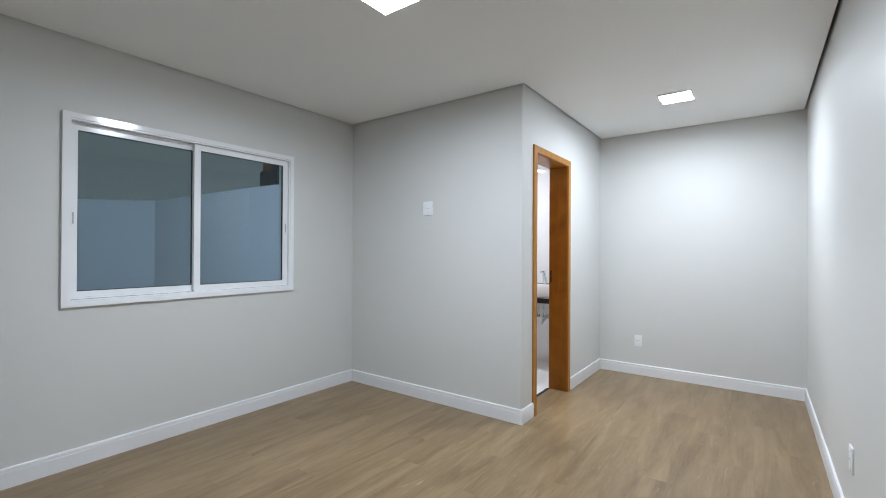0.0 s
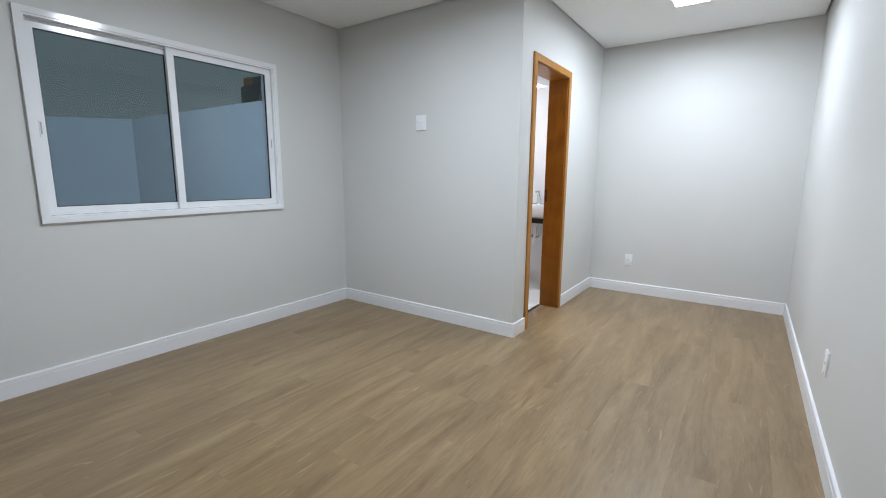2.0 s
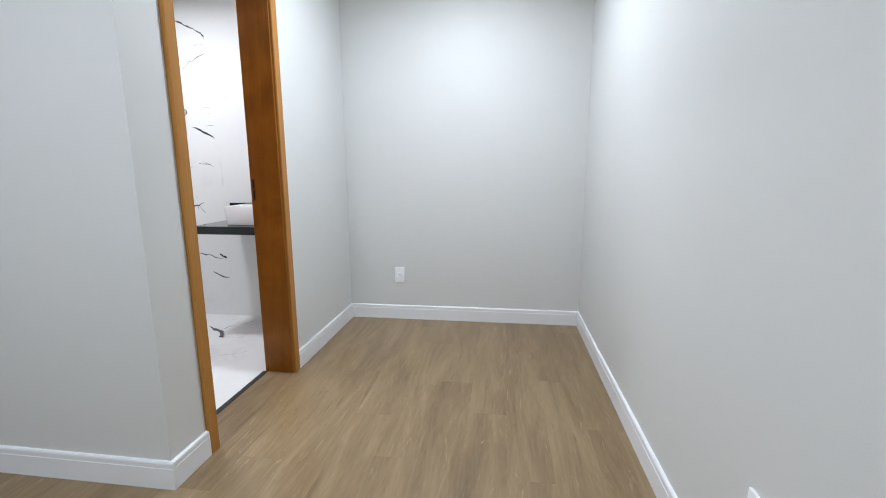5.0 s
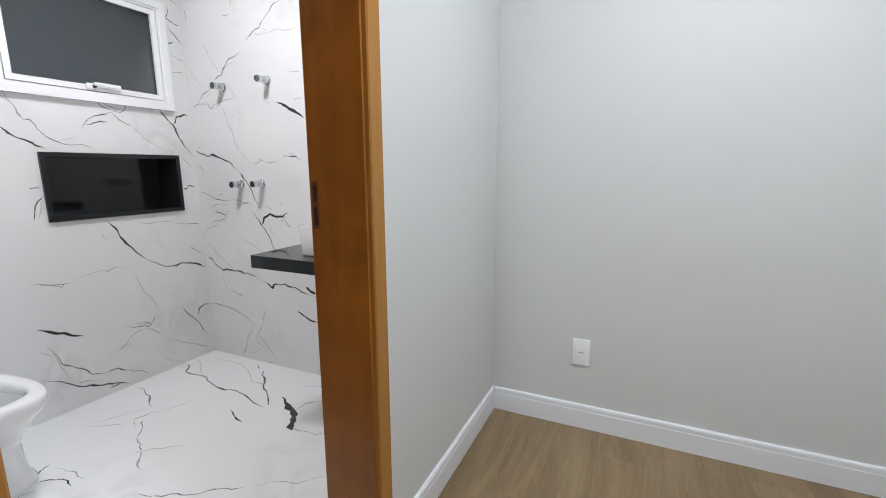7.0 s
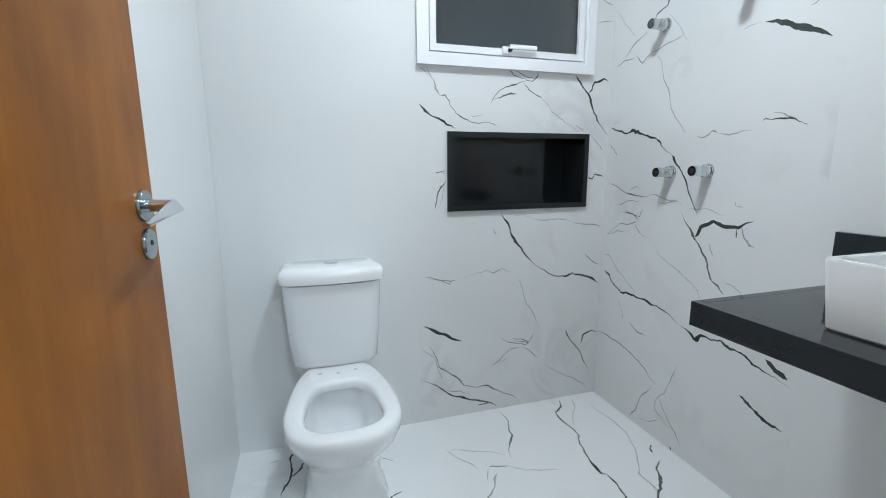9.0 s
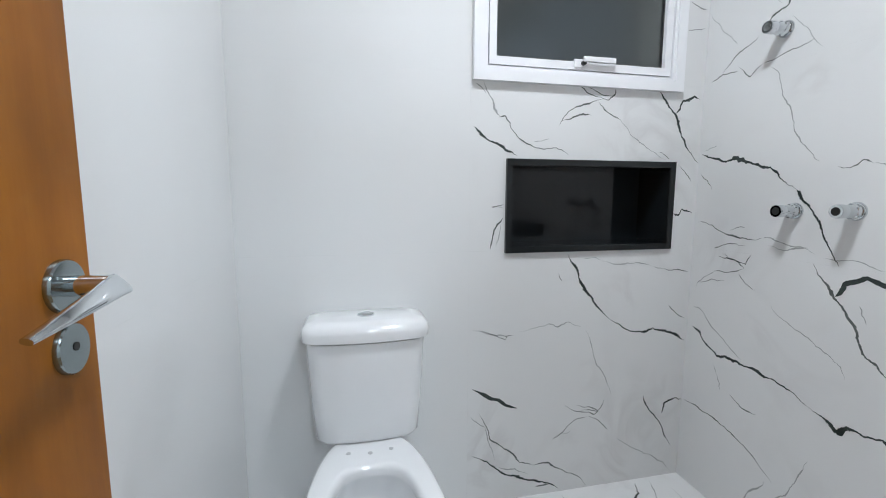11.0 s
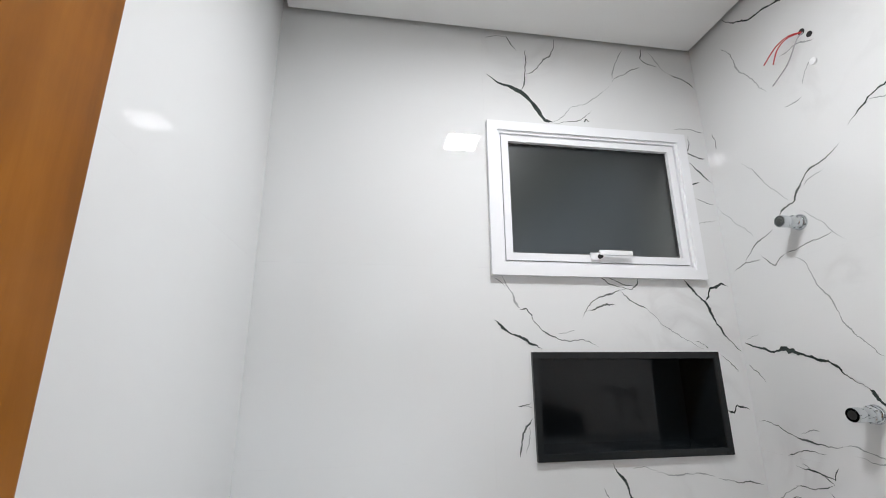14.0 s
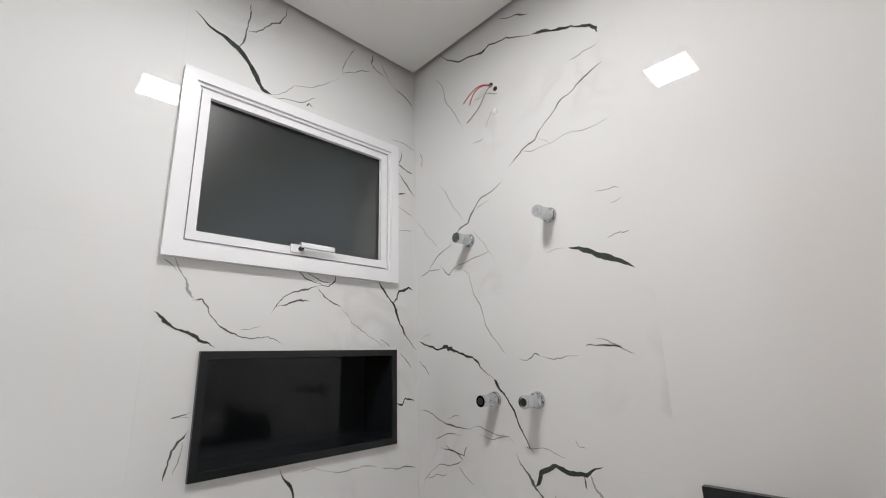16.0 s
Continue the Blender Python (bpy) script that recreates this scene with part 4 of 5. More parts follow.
west_holes = [bw_hole, ni_hole]
ROWS = [(0.0, 0.354), (0.354, 0.948), (0.948, 1.540), (1.540, 2.132), (2.132, TOP)]
for z0, z1 in ROWS:
    tile(wall_west_bath, on_x, BATH_S, 1.013, z0, z1, WEST_X - TILE_T, WEST_X, TILE_PLAIN, west_holes)
    tile(wall_west_bath, on_x, 1.013, BATH_N, z0, z1, WEST_X - TILE_T, WEST_X, TILE_MARBLE, west_holes)
    tile(wall_bath_south, on_y, WEST_X, -1.08, z0, z1, BATH_S - TILE_T, BATH_S, TILE_PLAIN)
    tile(wall_bath_south, on_y, -1.08, BATH_E, z0, z1, BATH_S - TILE_T, BATH_S, TILE_PLAIN)
for z0, z1 in ROWS:
    tile(wall_bath_north, on_y, WEST_X, -0.985, z0, z1, BATH_N, BATH_N + TILE_T, TILE_MARBLE)
    tile(wall_bath_north, on_y, -0.985, BATH_E, z0, z1, BATH_N, BATH_N + TILE_T, TILE_PLAIN)
door_hole = [(DOOR_Y0 - 0.032, DOOR_Y1 + 0.032, -1, DOOR_H + 0.032)]
for z0, z1 in ROWS:
    tile(wall_door, on_x, BATH_S, BATH_N, z0, z1, BATH_E, BATH_E + TILE_T - 0.001, TILE_PLAIN, door_hole)
for x0, x1 in ((WEST_X, -0.985), (-0.985, -0.176)):
    for y0, y1 in ((BATH_S, 0.735), (0.735, BATH_N)):
        tile(floor_bath, on_z, x0, x1, y0, y1, -0.0015, 0.0, TILE_FLOOR)


# ---- dark veins of the marbled tiles ----
LIFT = 0.0007
WEST = (wall_west_bath, lambda u, v: (WEST_X + LIFT, u, v))
NORTH = (wall_bath_north, lambda u, v: (u, BATH_N - LIFT, v))
BATH_FLOOR = (floor_bath, lambda u, v: (u, v, LIFT))
vein_rng = random.Random(21)


def strand(b_, place, line, width):
    """Adds one jagged strip of uneven width along the line, tapering at its ends."""
    while max((b - a).length for a, b in zip(line, line[1:])) > 0.005:
        nxt = [line[0]]
        for a, b in zip(line, line[1:]):
            d = b - a
            side = Vector((-d.y, d.x, 0))
            wobble = 0.09 if d.length > 0.03 else (0.035 if width > 0.016 else 0.11)
            nxt += [(a + b) / 2 + side * vein_rng.uniform(-wobble, wobble), b]
        line = nxt
    n_ = len(line)
    seed = vein_rng.uniform(0, 90)
    left, right = [], []
    for i, p in enumerate(line):
        d = (line[min(i + 2, n_ - 1)] - line[max(i - 2, 0)])
        d = d.normalized() if d.length > 1e-6 else Vector((1, 0, 0))
        side = Vector((-d.y, d.x, 0))
        s = i / (n_ - 1)
        taper = min(1, 5 * s + 0.10, 5 * (1 - s) + 0.10)
        rough_l = abs(noise.noise(Vector((seed + 5, p.x * 110, p.y * 110))))
        rough_r = abs(noise.noise(Vector((seed + 9, p.x * 110, p.y * 110))))
        uneven = 1.15 if width < 0.018 else 0.75
        w = width * 0.5 * taper * (0.93 - 0.5 * uneven + uneven * abs(noise.noise(Vector((seed, p.x * 13, p.y * 13)))))
        jag = 1.2 if width < 0.016 else 0.5
        left.append(b_.verts.new(place(*(p + side * w * (0.9 - 0.25 * jag + jag * rough_l)).xy)))
        right.append(b_.verts.new(place(*(p - side * w * (0.9 - 0.25 * jag + jag * rough_r)).xy)))
    for i in range(n_ - 1):
        b_.faces.new((left[i], left[i + 1], right[i + 1], right[i]))
    return line


def vein(surface, material, width, *points):
    """A wandering vein through a few points."""
    parent, place = surface
    b_ = bmesh.new()
    strand(b_, place, [Vector((*p, 0)) for p in points], width * (1.25 if material == VEIN_DARK else 1.05))
    part("vein", b_, material, parent)


vein(WEST, VEIN_DARK, 0.0175, (1.03, 2.295), (1.16, 2.23), (1.2, 2.19), (1.25, 2.115), (1.28, 2.11))
vein(WEST, VEIN_GREY, 0.009, (1.19, 2.42), (1.185, 2.33), (1.16, 2.23))
vein(WEST, VEIN_GREY, 0.007, (1.185, 2.31), (1.21, 2.32), (1.235, 2.345), (1.26, 2.385), (1.29, 2.405), (1.315, 2.49))
vein(WEST, VEIN_PALE, 0.006, (1.03, 2.46), (1.115, 2.475))
vein(WEST, VEIN_GREY, 0.006, (1.11, 2.48), (1.15, 2.415))
vein(WEST, VEIN_PALE, 0.004, (1.28, 2.11), (1.325, 2.14), (1.355, 2.18), (1.535, 2.295))
vein(WEST, VEIN_GREY, 0.004, (1.285, 2.105), (1.385, 2.125), (1.445, 2.175))
vein(WEST, VEIN_DARK, 0.007, (1.405, 2.12), (1.415, 2.135), (1.43, 2.125))
vein(WEST, VEIN_PALE, 0.005, (1.605, 2.47), (1.545, 2.32))
vein(WEST, VEIN_GREY, 0.004, (1.545, 2.315), (1.675, 2.395))
vein(WEST, VEIN_GREY, 0.007, (1.69, 2.485), (1.68, 2.44), (1.705, 2.415), (1.755, 2.405))
vein(WEST, VEIN_PALE, 0.004, (1.725, 2.47), (1.765, 2.405), (1.805, 2.375))
vein(WEST, VEIN_DARK, 0.006, (1.805, 2.375), (1.91, 2.32))
vein(WEST, VEIN_GREY, 0.004, (1.785, 2.12), (1.865, 2.125), (1.91, 2.115))
vein(WEST, VEIN_GREY, 0.005, (1.84, 2.095), (1.835, 2.04), (1.82, 2.015))
vein(WEST, VEIN_DARK, 0.007, (1.82, 2.02), (1.9, 2.))
vein(WEST, VEIN_DARK, 0.009, (1.825, 1.98), (1.91, 1.9))
vein(WEST, VEIN_DARK, 0.005, (1.82, 1.885), (1.86, 1.9))
vein(WEST, VEIN_GREY, 0.004, (1.825, 1.83), (1.9, 1.81))
vein(WEST, VEIN_GREY, 0.004, (1.825, 1.73), (1.9, 1.745))
vein(WEST, VEIN_GREY, 0.004, (1.825, 1.255), (1.885, 1.195))
vein(WEST, VEIN_GREY, 0.004, (1.735, 1.3), (1.785, 1.275))
vein(WEST, VEIN_DARK, 0.007, (1.815, 1.075), (1.84, 1.065), (1.855, 1.09), (1.9, 1.075))
vein(WEST, VEIN_PALE, 0.007, (1.055, 1.52), (1.09, 1.455), (1.095, 1.425), (1.115, 1.405))
vein(WEST, VEIN_GREY, 0.006, (1.11, 1.4), (1.135, 1.405), (1.2, 1.325), (1.24, 1.305), (1.325, 1.305), (1.375, 1.28))
vein(WEST, VEIN_PALE, 0.005, (1.03, 1.505), (1.065, 1.475))
vein(WEST, VEIN_DARK, 0.009, (1.025, 1.365), (1.18, 1.275))
vein(WEST, VEIN_PALE, 0.004, (1.24, 1.325), (1.3, 1.335))
vein(WEST, VEIN_GREY, 0.006, (1.395, 1.52), (1.43, 1.5), (1.52, 1.475), (1.545, 1.495), (1.55, 1.52))
vein(WEST, VEIN_GREY, 0.006, (1.41, 1.52), (1.45, 1.51), (1.485, 1.495), (1.53, 1.49))
vein(WEST, VEIN_GREY, 0.005, (1.505, 1.48), (1.385, 1.44), (1.33, 1.375))
vein(WEST, VEIN_GREY, 0.005, (1.34, 1.395), (1.41, 1.42), (1.455, 1.42))
vein(WEST, VEIN_GREY, 0.005, (1.48, 1.47), (1.57, 1.41))
vein(WEST, VEIN_PALE, 0.005, (1.57, 1.41), (1.67, 1.325), (1.77, 1.275))
vein(WEST, VEIN_DARK, 0.010, (1.725, 1.52), (1.765, 1.465), (1.805, 1.425), (1.91, 1.265))
vein(WEST, VEIN_DARK, 0.007, (1.8, 1.44), (1.815, 1.455), (1.825, 1.485), (1.875, 1.505), (1.9, 1.495))
vein(WEST, VEIN_GREY, 0.004, (1.09, 1.1), (1.135, 1.11))
vein(WEST, VEIN_PALE, 0.004, (1.105, 1.1), (1.135, 1.095))
vein(WEST, VEIN_GREY, 0.010, (1.135, 1.065), (1.1, 1.01), (1.09, 0.955))
vein(WEST, VEIN_PALE, 0.006, (1.125, 1.04), (1.12, 1.), (1.11, 0.965))
vein(WEST, VEIN_DARK, 0.011, (1.385, 0.93), (1.425, 0.87), (1.455, 0.805), (1.485, 0.77), (1.51, 0.73), (1.57, 0.675))
vein(WEST, VEIN_DARK, 0.011, (1.57, 0.675), (1.72, 0.615), (1.76, 0.63), (1.86, 0.6), (1.91, 0.57))
vein(WEST, VEIN_PALE, 0.004, (1.525, 0.895), (1.735, 0.875))
vein(WEST, VEIN_GREY, 0.004, (1.745, 0.87), (1.905, 0.845))
vein(WEST, VEIN_PALE, 0.004, (1.45, 0.91), (1.49, 0.915), (1.535, 0.9))
vein(WEST, VEIN_PALE, 0.007, (1.35, 0.86), (1.365, 0.83))
vein(WEST, VEIN_GREY, 0.004, (1.03, 0.67), (1.125, 0.645), (1.185, 0.64))
vein(WEST, VEIN_GREY, 0.005, (1.06, 0.67), (1.15, 0.625), (1.16, 0.64))
vein(WEST, VEIN_PALE, 0.004, (1.2, 0.65), (1.32, 0.675), (1.35, 0.66), (1.4, 0.675), (1.455, 0.655))
vein(WEST, VEIN_PALE, 0.005, (1.47, 0.64), (1.595, 0.37))
vein(WEST, VEIN_DARK, 0.016, (1.03, 0.45), (1.095, 0.41), (1.13, 0.4), (1.16, 0.375), (1.205, 0.36))
vein(WEST, VEIN_GREY, 0.006, (1.395, 0.355), (1.47, 0.315), (1.525, 0.3), (1.55, 0.325), (1.56, 0.355))
vein(WEST, VEIN_GREY, 0.005, (1.445, 0.345), (1.54, 0.31), (1.465, 0.32))
vein(WEST, VEIN_GREY, 0.005, (1.495, 0.295), (1.45, 0.29), (1.41, 0.265), (1.35, 0.22))
vein(WEST, VEIN_PALE, 0.005, (1.35, 0.22), (1.38, 0.235), (1.425, 0.245))
vein(WEST, VEIN_GREY, 0.005, (1.495, 0.295), (1.585, 0.23))
vein(WEST, VEIN_PALE, 0.005, (1.625, 0.195), (1.695, 0.14), (1.81, 0.08), (1.88, 0.02))
vein(WEST, VEIN_GREY, 0.006, (1.055, 0.355), (1.08, 0.31), (1.1, 0.25), (1.135, 0.225), (1.215, 0.145), (1.27, 0.125))
vein(WEST, VEIN_GREY, 0.006, (1.27, 0.125), (1.34, 0.125), (1.395, 0.09), (1.5, 0.01))
vein(WEST, VEIN_PALE, 0.005, (1.025, 0.345), (1.08, 0.3), (1.095, 0.24), (1.12, 0.165))
vein(WEST, VEIN_DARK, 0.010, (1.03, 0.195), (1.135, 0.125), (1.215, 0.085), (1.285, 0.06), (1.38, 0.015))
vein(WEST, VEIN_GREY, 0.008, (1.285, 0.035), (1.34, 0.035))
vein(WEST, VEIN_PALE, 0.004, (1.135, 0.135), (1.255, 0.09))
vein(WEST, VEIN_DARK, 0.008, (1.735, 0.355), (1.76, 0.3), (1.81, 0.245), (1.875, 0.13))
vein(WEST, VEIN_DARK, 0.009, (1.825, 0.27), (1.835, 0.315), (1.885, 0.33), (1.915, 0.32))
vein(WEST, VEIN_GREY, 0.006, (1.825, 0.715), (1.905, 0.66))
vein(NORTH, VEIN_GREY, 0.006, (-1.86, 2.09), (-1.85, 2.055), (-1.855, 2.015))
vein(NORTH, VEIN_PALE, 0.004, (-1.895, 1.8), (-1.825, 1.705), (-1.795, 1.685), (-1.77, 1.645))
vein(NORTH, VEIN_PALE, 0.004, (-1.76, 1.915), (-1.62, 1.72))
vein(NORTH, VEIN_GREY, 0.009, (-1.44, 1.82), (-1.485, 1.795), (-1.53, 1.79), (-1.6, 1.71), (-1.64, 1.7), (-1.665, 1.68))
vein(NORTH, VEIN_PALE, 0.005, (-1.495, 1.77), (-1.54, 1.76), (-1.565, 1.745))
vein(NORTH, VEIN_GREY, 0.005, (-1.69, 1.65), (-1.82, 1.57))
vein(NORTH, VEIN_GREY, 0.005, (-1.87, 1.545), (-1.82, 1.565), (-1.76, 1.56))
vein(NORTH, VEIN_GREY, 0.006, (-1.755, 1.575), (-1.71, 1.53), (-1.665, 1.56))
vein(NORTH, VEIN_GREY, 0.004, (-1.665, 1.56), (-1.515, 1.585))
vein(NORTH, VEIN_PALE, 0.004, (-1.59, 1.675), (-1.485, 1.555))
vein(NORTH, VEIN_PALE, 0.005, (-1.64, 1.54), (-1.61, 1.515), (-1.48, 1.25), (-1.465, 1.24))
vein(NORTH, VEIN_GREY, 0.004, (-1.415, 1.22), (-1.385, 1.215), (-1.355, 1.235), (-1.335, 1.225))
vein(NORTH, VEIN_PALE, 0.004, (-1.335, 1.225), (-1.29, 1.215), (-1.21, 1.225))
vein(NORTH, VEIN_GREY, 0.008, (-1.4, 2.47), (-1.36, 2.445), (-1.27, 2.405))
vein(NORTH, VEIN_DARK, 0.011, (-1.725, 2.5), (-1.65, 2.425), (-1.605, 2.4), (-1.5, 2.375), (-1.455, 2.39), (-1.375, 2.37), (-1.275, 2.315))
vein(NORTH, VEIN_DARK, 0.011, (-1.275, 2.315), (-1.23, 2.305), (-1.175, 2.275), (-1.12, 2.255), (-1.045, 2.2), (-1.04, 2.18))
vein(NORTH, VEIN_PALE, 0.004, (-1.04, 2.145), (-1.15, 2.135))
vein(NORTH, VEIN_DARK, 0.006, (-1.035, 2.075), (-1.1, 2.055), (-1.26, 1.955))
vein(NORTH, VEIN_DARK, 0.007, (-1.26, 1.955), (-1.29, 1.92), (-1.345, 1.905), (-1.405, 1.86))
vein(NORTH, VEIN_PALE, 0.004, (-1.29, 1.93), (-1.24, 1.885), (-1.195, 1.895), (-1.07, 1.885), (-1.035, 1.89))
vein(NORTH, VEIN_PALE, 0.004, (-1.345, 1.9), (-1.245, 1.885))
vein(NORTH, VEIN_PALE, 0.006, (-1.755, 2.395), (-1.61, 2.1))
vein(NORTH, VEIN_PALE, 0.006, (-1.565, 2.015), (-1.505, 2.015))
vein(NORTH, VEIN_PALE, 0.005, (-1.455, 2.115), (-1.495, 2.05))
vein(NORTH, VEIN_PALE, 0.006, (-1.545, 2.19), (-1.485, 2.19), (-1.43, 2.165))
vein(NORTH, VEIN_GREY, 0.004, (-1.11, 1.68), (-1.035, 1.675))
vein(NORTH, VEIN_PALE, 0.004, (-1.07, 1.635), (-1.035, 1.645))
vein(NORTH, VEIN_GREY, 0.004, (-1.09, 1.54), (-1.025, 1.545))
vein(NORTH, VEIN_DARK, 0.019, (-1.21, 1.535), (-1.15, 1.515), (-1.12, 1.495), (-1.09, 1.485), (-1.025, 1.445))
vein(NORTH, VEIN_PALE, 0.003, (-1.285, 1.535), (-1.22, 1.535))
vein(NORTH, VEIN_DARK, 0.012, (-1.885, 1.295), (-1.855, 1.28), (-1.775, 1.26), (-1.735, 1.27), (-1.61, 1.23), (-1.52, 1.16))
vein(NORTH, VEIN_DARK, 0.011, (-1.52, 1.16), (-1.505, 1.135), (-1.465, 1.09), (-1.385, 0.95))
vein(NORTH, VEIN_GREY, 0.006, (-1.885, 1.22), (-1.83, 1.165))
vein(NORTH, VEIN_PALE, 0.004, (-1.875, 1.305), (-1.82, 1.32))
vein(NORTH, VEIN_GREY, 0.005, (-1.885, 1.04), (-1.615, 1.005))
vein(NORTH, VEIN_PALE, 0.005, (-1.615, 1.005), (-1.54, 0.995), (-1.45, 0.975))
vein(NORTH, VEIN_PALE, 0.004, (-1.74, 1.02), (-1.68, 1.035))
vein(NORTH, VEIN_PALE, 0.004, (-1.595, 0.985), (-1.53, 0.975), (-1.47, 0.99))
vein(NORTH, VEIN_PALE, 0.004, (-1.425, 0.965), (-1.36, 0.97), (-1.275, 0.955))
vein(NORTH, VEIN_GREY, 0.004, (-1.8, 0.95), (-1.765, 0.965), (-1.675, 0.975))
vein(NORTH, VEIN_DARK, 0.006, (-1.78, 0.925), (-1.665, 0.91), (-1.65, 0.945))
vein(NORTH, VEIN_GREY, 0.005, (-1.76, 0.935), (-1.71, 0.92), (-1.67, 0.895))
vein(NORTH, VEIN_GREY, 0.004, (-1.795, 0.865), (-1.675, 0.895))
vein(NORTH, VEIN_GREY, 0.004, (-1.86, 0.815), (-1.8, 0.835), (-1.745, 0.84))
vein(NORTH, VEIN_PALE, 0.004, (-1.87, 0.79), (-1.83, 0.84), (-1.785, 0.87))
vein(NORTH, VEIN_GREY, 0.004, (-1.69, 0.875), (-1.66, 0.845), (-1.625, 0.83))
vein(NORTH, VEIN_DARK, 0.016, (-1.385, 0.865), (-1.375, 0.875), (-1.365, 0.905), (-1.315, 0.93), (-1.285, 0.92), (-1.22, 0.92), (-1.175, 0.945))
vein(NORTH, VEIN_GREY, 0.007, (-1.23, 0.915), (-1.225, 0.885))
vein(NORTH, VEIN_DARK, 0.005, (-1.185, 1.25), (-1.175, 1.255), (-1.105, 1.25), (-1.055, 1.225))
vein(NORTH, VEIN_PALE, 0.005, (-1.155, 1.27), (-1.085, 1.245))
vein(NORTH, VEIN_PALE, 0.005, (-1.245, 1.005), (-1.24, 0.99), (-1.215, 0.985))
vein(NORTH, VEIN_GREY, 0.006, (-1.885, 0.325), (-1.82, 0.33), (-1.7, 0.315), (-1.61, 0.29), (-1.505, 0.225))
vein(NORTH, VEIN_DARK, 0.010, (-1.87, 0.635), (-1.835, 0.625), (-1.75, 0.56), (-1.67, 0.57), (-1.41, 0.52))
vein(NORTH, VEIN_DARK, 0.011, (-1.41, 0.52), (-1.335, 0.49), (-1.32, 0.515), (-1.005, 0.47))
vein(NORTH, VEIN_DARK, 0.015, (-1.085, 0.525), (-1.015, 0.49))
vein(NORTH, VEIN_PALE, 0.005, (-1.875, 0.715), (-1.835, 0.71), (-1.71, 0.615), (-1.65, 0.58))
vein(NORTH, VEIN_PALE, 0.004, (-1.76, 0.525), (-1.725, 0.44))
vein(NORTH, VEIN_GREY, 0.005, (-1.685, 0.445), (-1.64, 0.42), (-1.58, 0.42))
vein(NORTH, VEIN_PALE, 0.005, (-1.565, 0.795), (-1.5, 0.75), (-1.39, 0.7), (-1.35, 0.675), (-1.335, 0.645))
vein(NORTH, VEIN_GREY, 0.011, (-1.45, 0.945), (-1.38, 0.855), (-1.305, 0.73), (-1.245, 0.685))
vein(NORTH, VEIN_PALE, 0.008, (-1.215, 0.925), (-1.2, 0.89), (-1.16, 0.86))
vein(NORTH, VEIN_PALE, 0.008, (-1.325, 0.855), (-1.305, 0.81))
vein(NORTH, VEIN_PALE, 0.004, (-1.255, 0.73), (-1.215, 0.725), (-1.185, 0.71))
vein(NORTH, VEIN_DARK, 0.012, (-1.155, 0.37), (-1.01, 0.325))
vein(NORTH, VEIN_PALE, 0.007, (-1.405, 0.365), (-1.435, 0.28), (-1.5, 0.16), (-1.5, 0.125), (-1.415, 0.09))
vein(NORTH, VEIN_PALE, 0.006, (-1.485, 0.195), (-1.435, 0.125), (-1.355, 0.04))
vein(NORTH, VEIN_PALE, 0.007, (-1.53, 0.215), (-1.58, 0.145), (-1.605, 0.065), (-1.635, 0.015))
vein(NORTH, VEIN_PALE, 0.005, (-1.585, 0.035), (-1.475, 0.095))
vein(NORTH, VEIN_DARK, 0.009, (-1.41, 0.015), (-1.4, 0.))
vein(BATH_FLOOR, VEIN_GREY, 0.008, (-1.875, 1.385), (-1.77, 1.38), (-1.695, 1.36), (-1.55, 1.29))
vein(BATH_FLOOR, VEIN_PALE, 0.005, (-1.875, 1.77), (-1.8, 1.74), (-1.72, 1.675), (-1.67, 1.645))
vein(BATH_FLOOR, VEIN_PALE, 0.006, (-1.82, 1.825), (-1.725, 1.82), (-1.625, 1.835), (-1.54, 1.825), (-1.435, 1.775), (-1.325, 1.695), (-1.275, 1.7), (-1.205, 1.695))
vein(BATH_FLOOR, VEIN_DARK, 0.009, (-1.455, 1.87), (-1.435, 1.845), (-1.41, 1.835))
vein(BATH_FLOOR, VEIN_DARK, 0.010, (-1.875, 1.705), (-1.82, 1.68), (-1.79, 1.63), (-1.605, 1.63), (-1.375, 1.565), (-1.36, 1.585))
vein(BATH_FLOOR, VEIN_DARK, 0.010, (-1.36, 1.585), (-1.27, 1.575), (-1.04, 1.525))
vein(BATH_FLOOR, VEIN_GREY, 0.015, (-1.365, 1.83), (-1.325, 1.775), (-1.105, 1.605), (-1.04, 1.545))
vein(BATH_FLOOR, VEIN_DARK, 0.012, (-1.185, 1.44), (-1.04, 1.385))
vein(BATH_FLOOR, VEIN_PALE, 0.005, (-1.33, 1.7), (-1.215, 1.705))
vein(BATH_FLOOR, VEIN_DARK, 0.034, (-1.04, 1.64), (-0.9, 1.565), (-0.855, 1.535), (-0.815, 1.48), (-0.805, 1.45), (-0.775, 1.43))
vein(BATH_FLOOR, VEIN_GREY, 0.007, (-0.785, 1.45), (-0.74, 1.44), (-0.7, 1.45), (-0.65, 1.45), (-0.62, 1.475))
vein(BATH_FLOOR, VEIN_GREY, 0.006, (-0.885, 1.57), (-0.875, 1.64), (-0.785, 1.725), (-0.74, 1.815))
vein(BATH_FLOOR, VEIN_PALE, 0.006, (-0.885, 1.585), (-0.86, 1.765))
vein(BATH_FLOOR, VEIN_PALE, 0.005, (-1.035, 1.78), (-0.88, 1.845))
vein(BATH_FLOOR, VEIN_PALE, 0.005, (-1.675, 1.06), (-1.61, 1.23), (-1.575, 1.275))
vein(BATH_FLOOR, VEIN_PALE, 0.005, (-1.675, 1.06), (-1.525, 1.145))
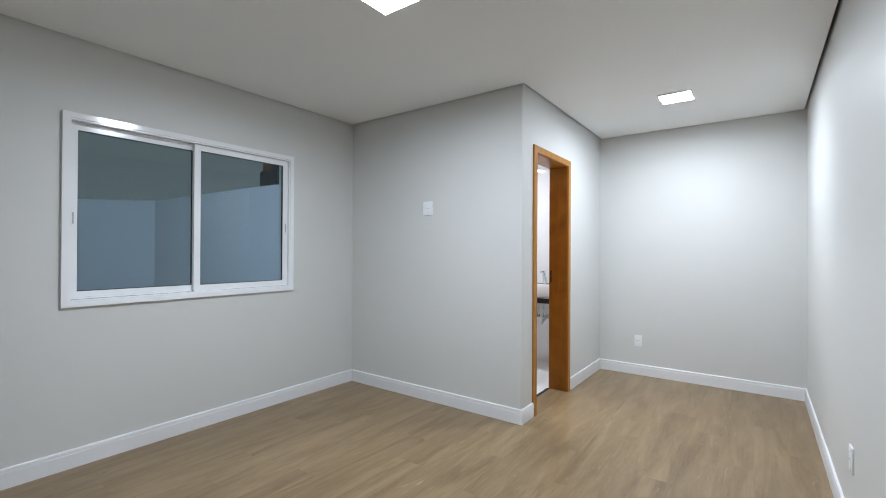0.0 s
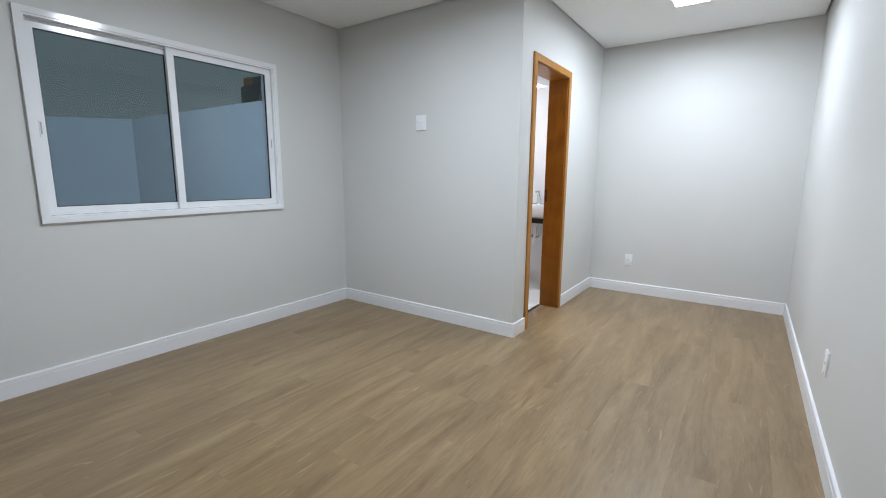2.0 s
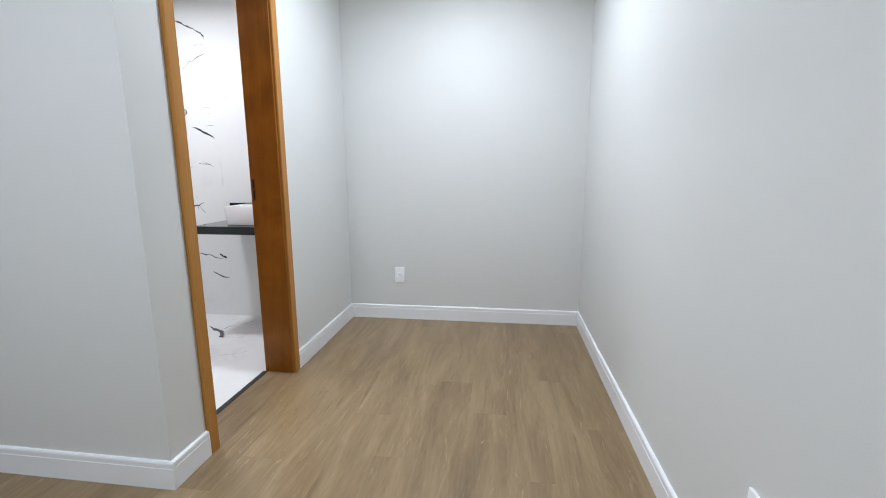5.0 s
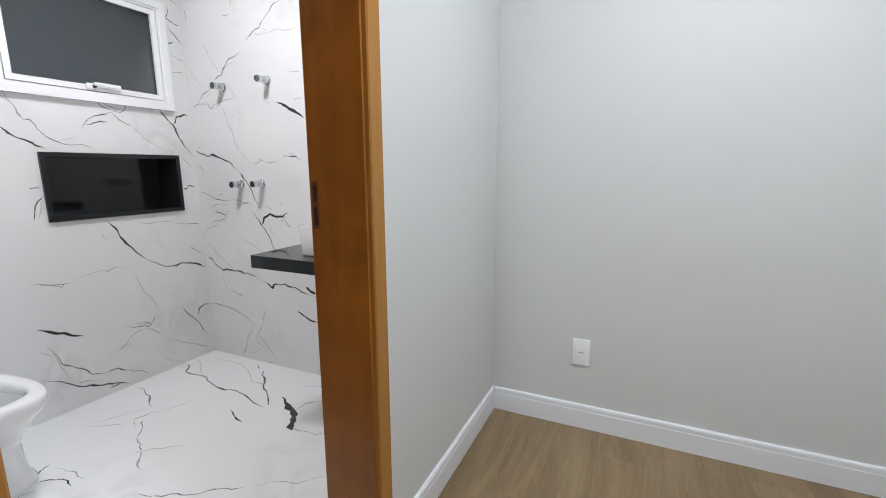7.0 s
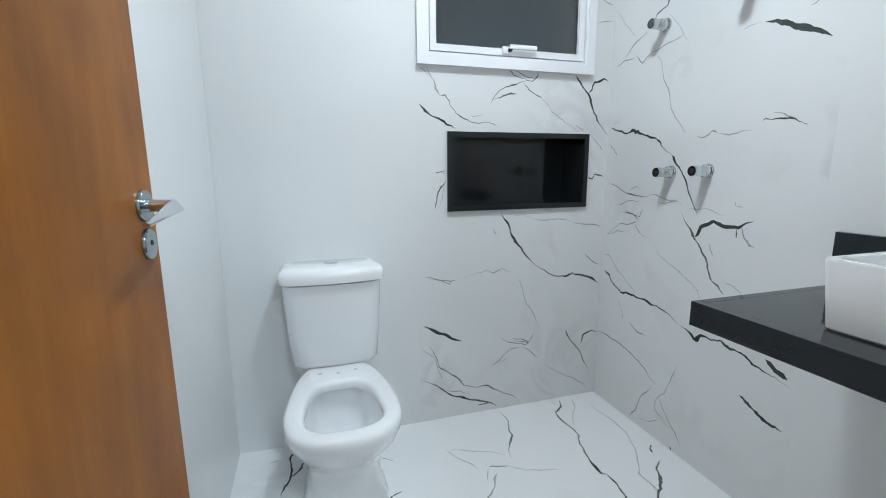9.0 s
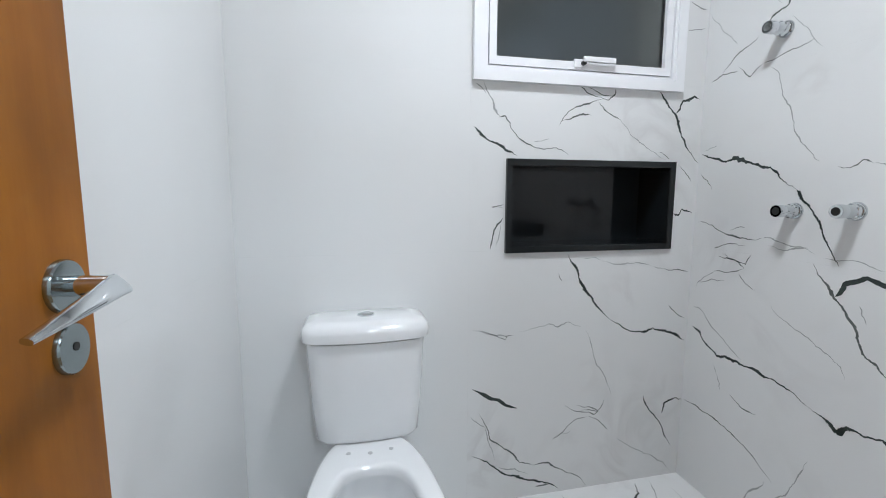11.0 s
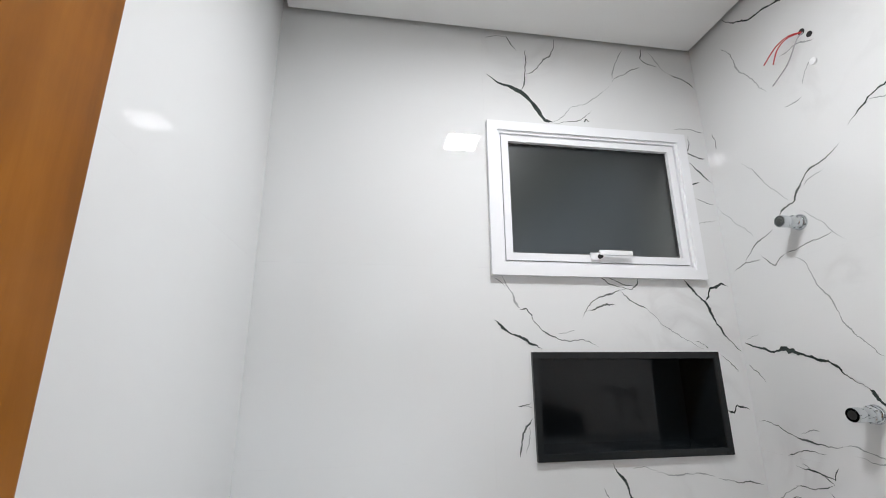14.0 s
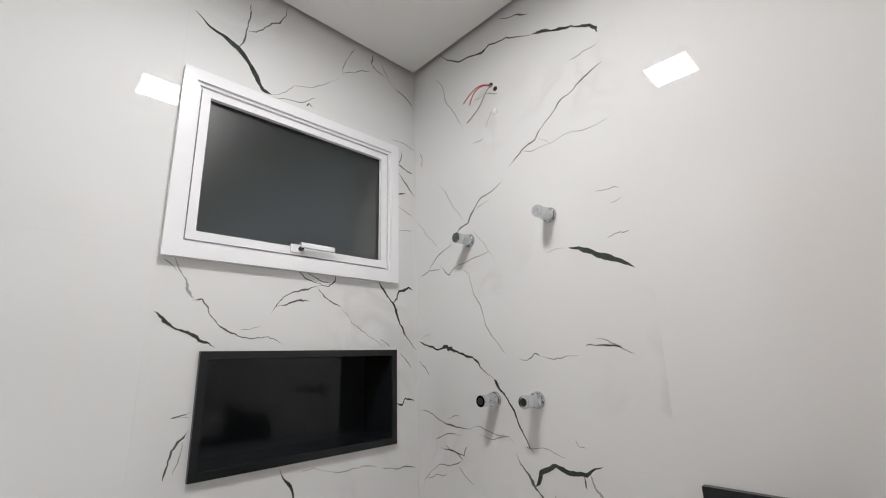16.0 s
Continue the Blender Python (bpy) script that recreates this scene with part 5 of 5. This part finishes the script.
vein(BATH_FLOOR, VEIN_GREY, 0.007, (-1.53, 1.185), (-1.53, 1.205), (-1.515, 1.26))
vein(BATH_FLOOR, VEIN_PALE, 0.005, (-1.515, 1.26), (-1.46, 1.35), (-1.43, 1.44))
vein(BATH_FLOOR, VEIN_PALE, 0.006, (-1.52, 1.18), (-1.465, 1.15))
vein(BATH_FLOOR, VEIN_PALE, 0.009, (-1.49, 1.2), (-1.365, 1.1))
vein(BATH_FLOOR, VEIN_GREY, 0.009, (-1.365, 1.1), (-1.25, 1.05))
vein(BATH_FLOOR, VEIN_PALE, 0.009, (-1.25, 1.05), (-1.13, 0.975))
vein(BATH_FLOOR, VEIN_PALE, 0.005, (-1.28, 1.015), (-1.23, 1.075), (-1.105, 1.155))
vein(BATH_FLOOR, VEIN_DARK, 0.011, (-1.88, 0.515), (-1.81, 0.46), (-1.69, 0.465), (-1.605, 0.44))
vein(BATH_FLOOR, VEIN_GREY, 0.007, (-1.865, 0.595), (-1.775, 0.515), (-1.715, 0.485), (-1.69, 0.46))
vein(BATH_FLOOR, VEIN_PALE, 0.006, (-1.805, 0.385), (-1.81, 0.42))
vein(BATH_FLOOR, VEIN_DARK, 0.009, (-1.47, 0.78), (-1.49, 0.805), (-1.505, 0.845))
vein(BATH_FLOOR, VEIN_DARK, 0.010, (-1.42, 0.76), (-1.395, 0.795), (-1.36, 0.815), (-1.32, 0.82), (-1.28, 0.81))
vein(BATH_FLOOR, VEIN_PALE, 0.006, (-1.46, 0.845), (-1.365, 0.86), (-1.275, 0.85))
vein(BATH_FLOOR, VEIN_GREY, 0.006, (-1.38, 0.675), (-1.39, 0.705), (-1.375, 0.74))
vein(BATH_FLOOR, VEIN_GREY, 0.005, (-1.71, 0.8), (-1.675, 0.845))
vein(BATH_FLOOR, VEIN_GREY, 0.007, (-1.02, 0.885), (-0.95, 0.9), (-0.82, 0.97), (-0.765, 1.025), (-0.705, 1.05), (-0.675, 1.075))
vein(BATH_FLOOR, VEIN_PALE, 0.005, (-0.66, 1.085), (-0.565, 1.16), (-0.515, 1.17), (-0.435, 1.25))
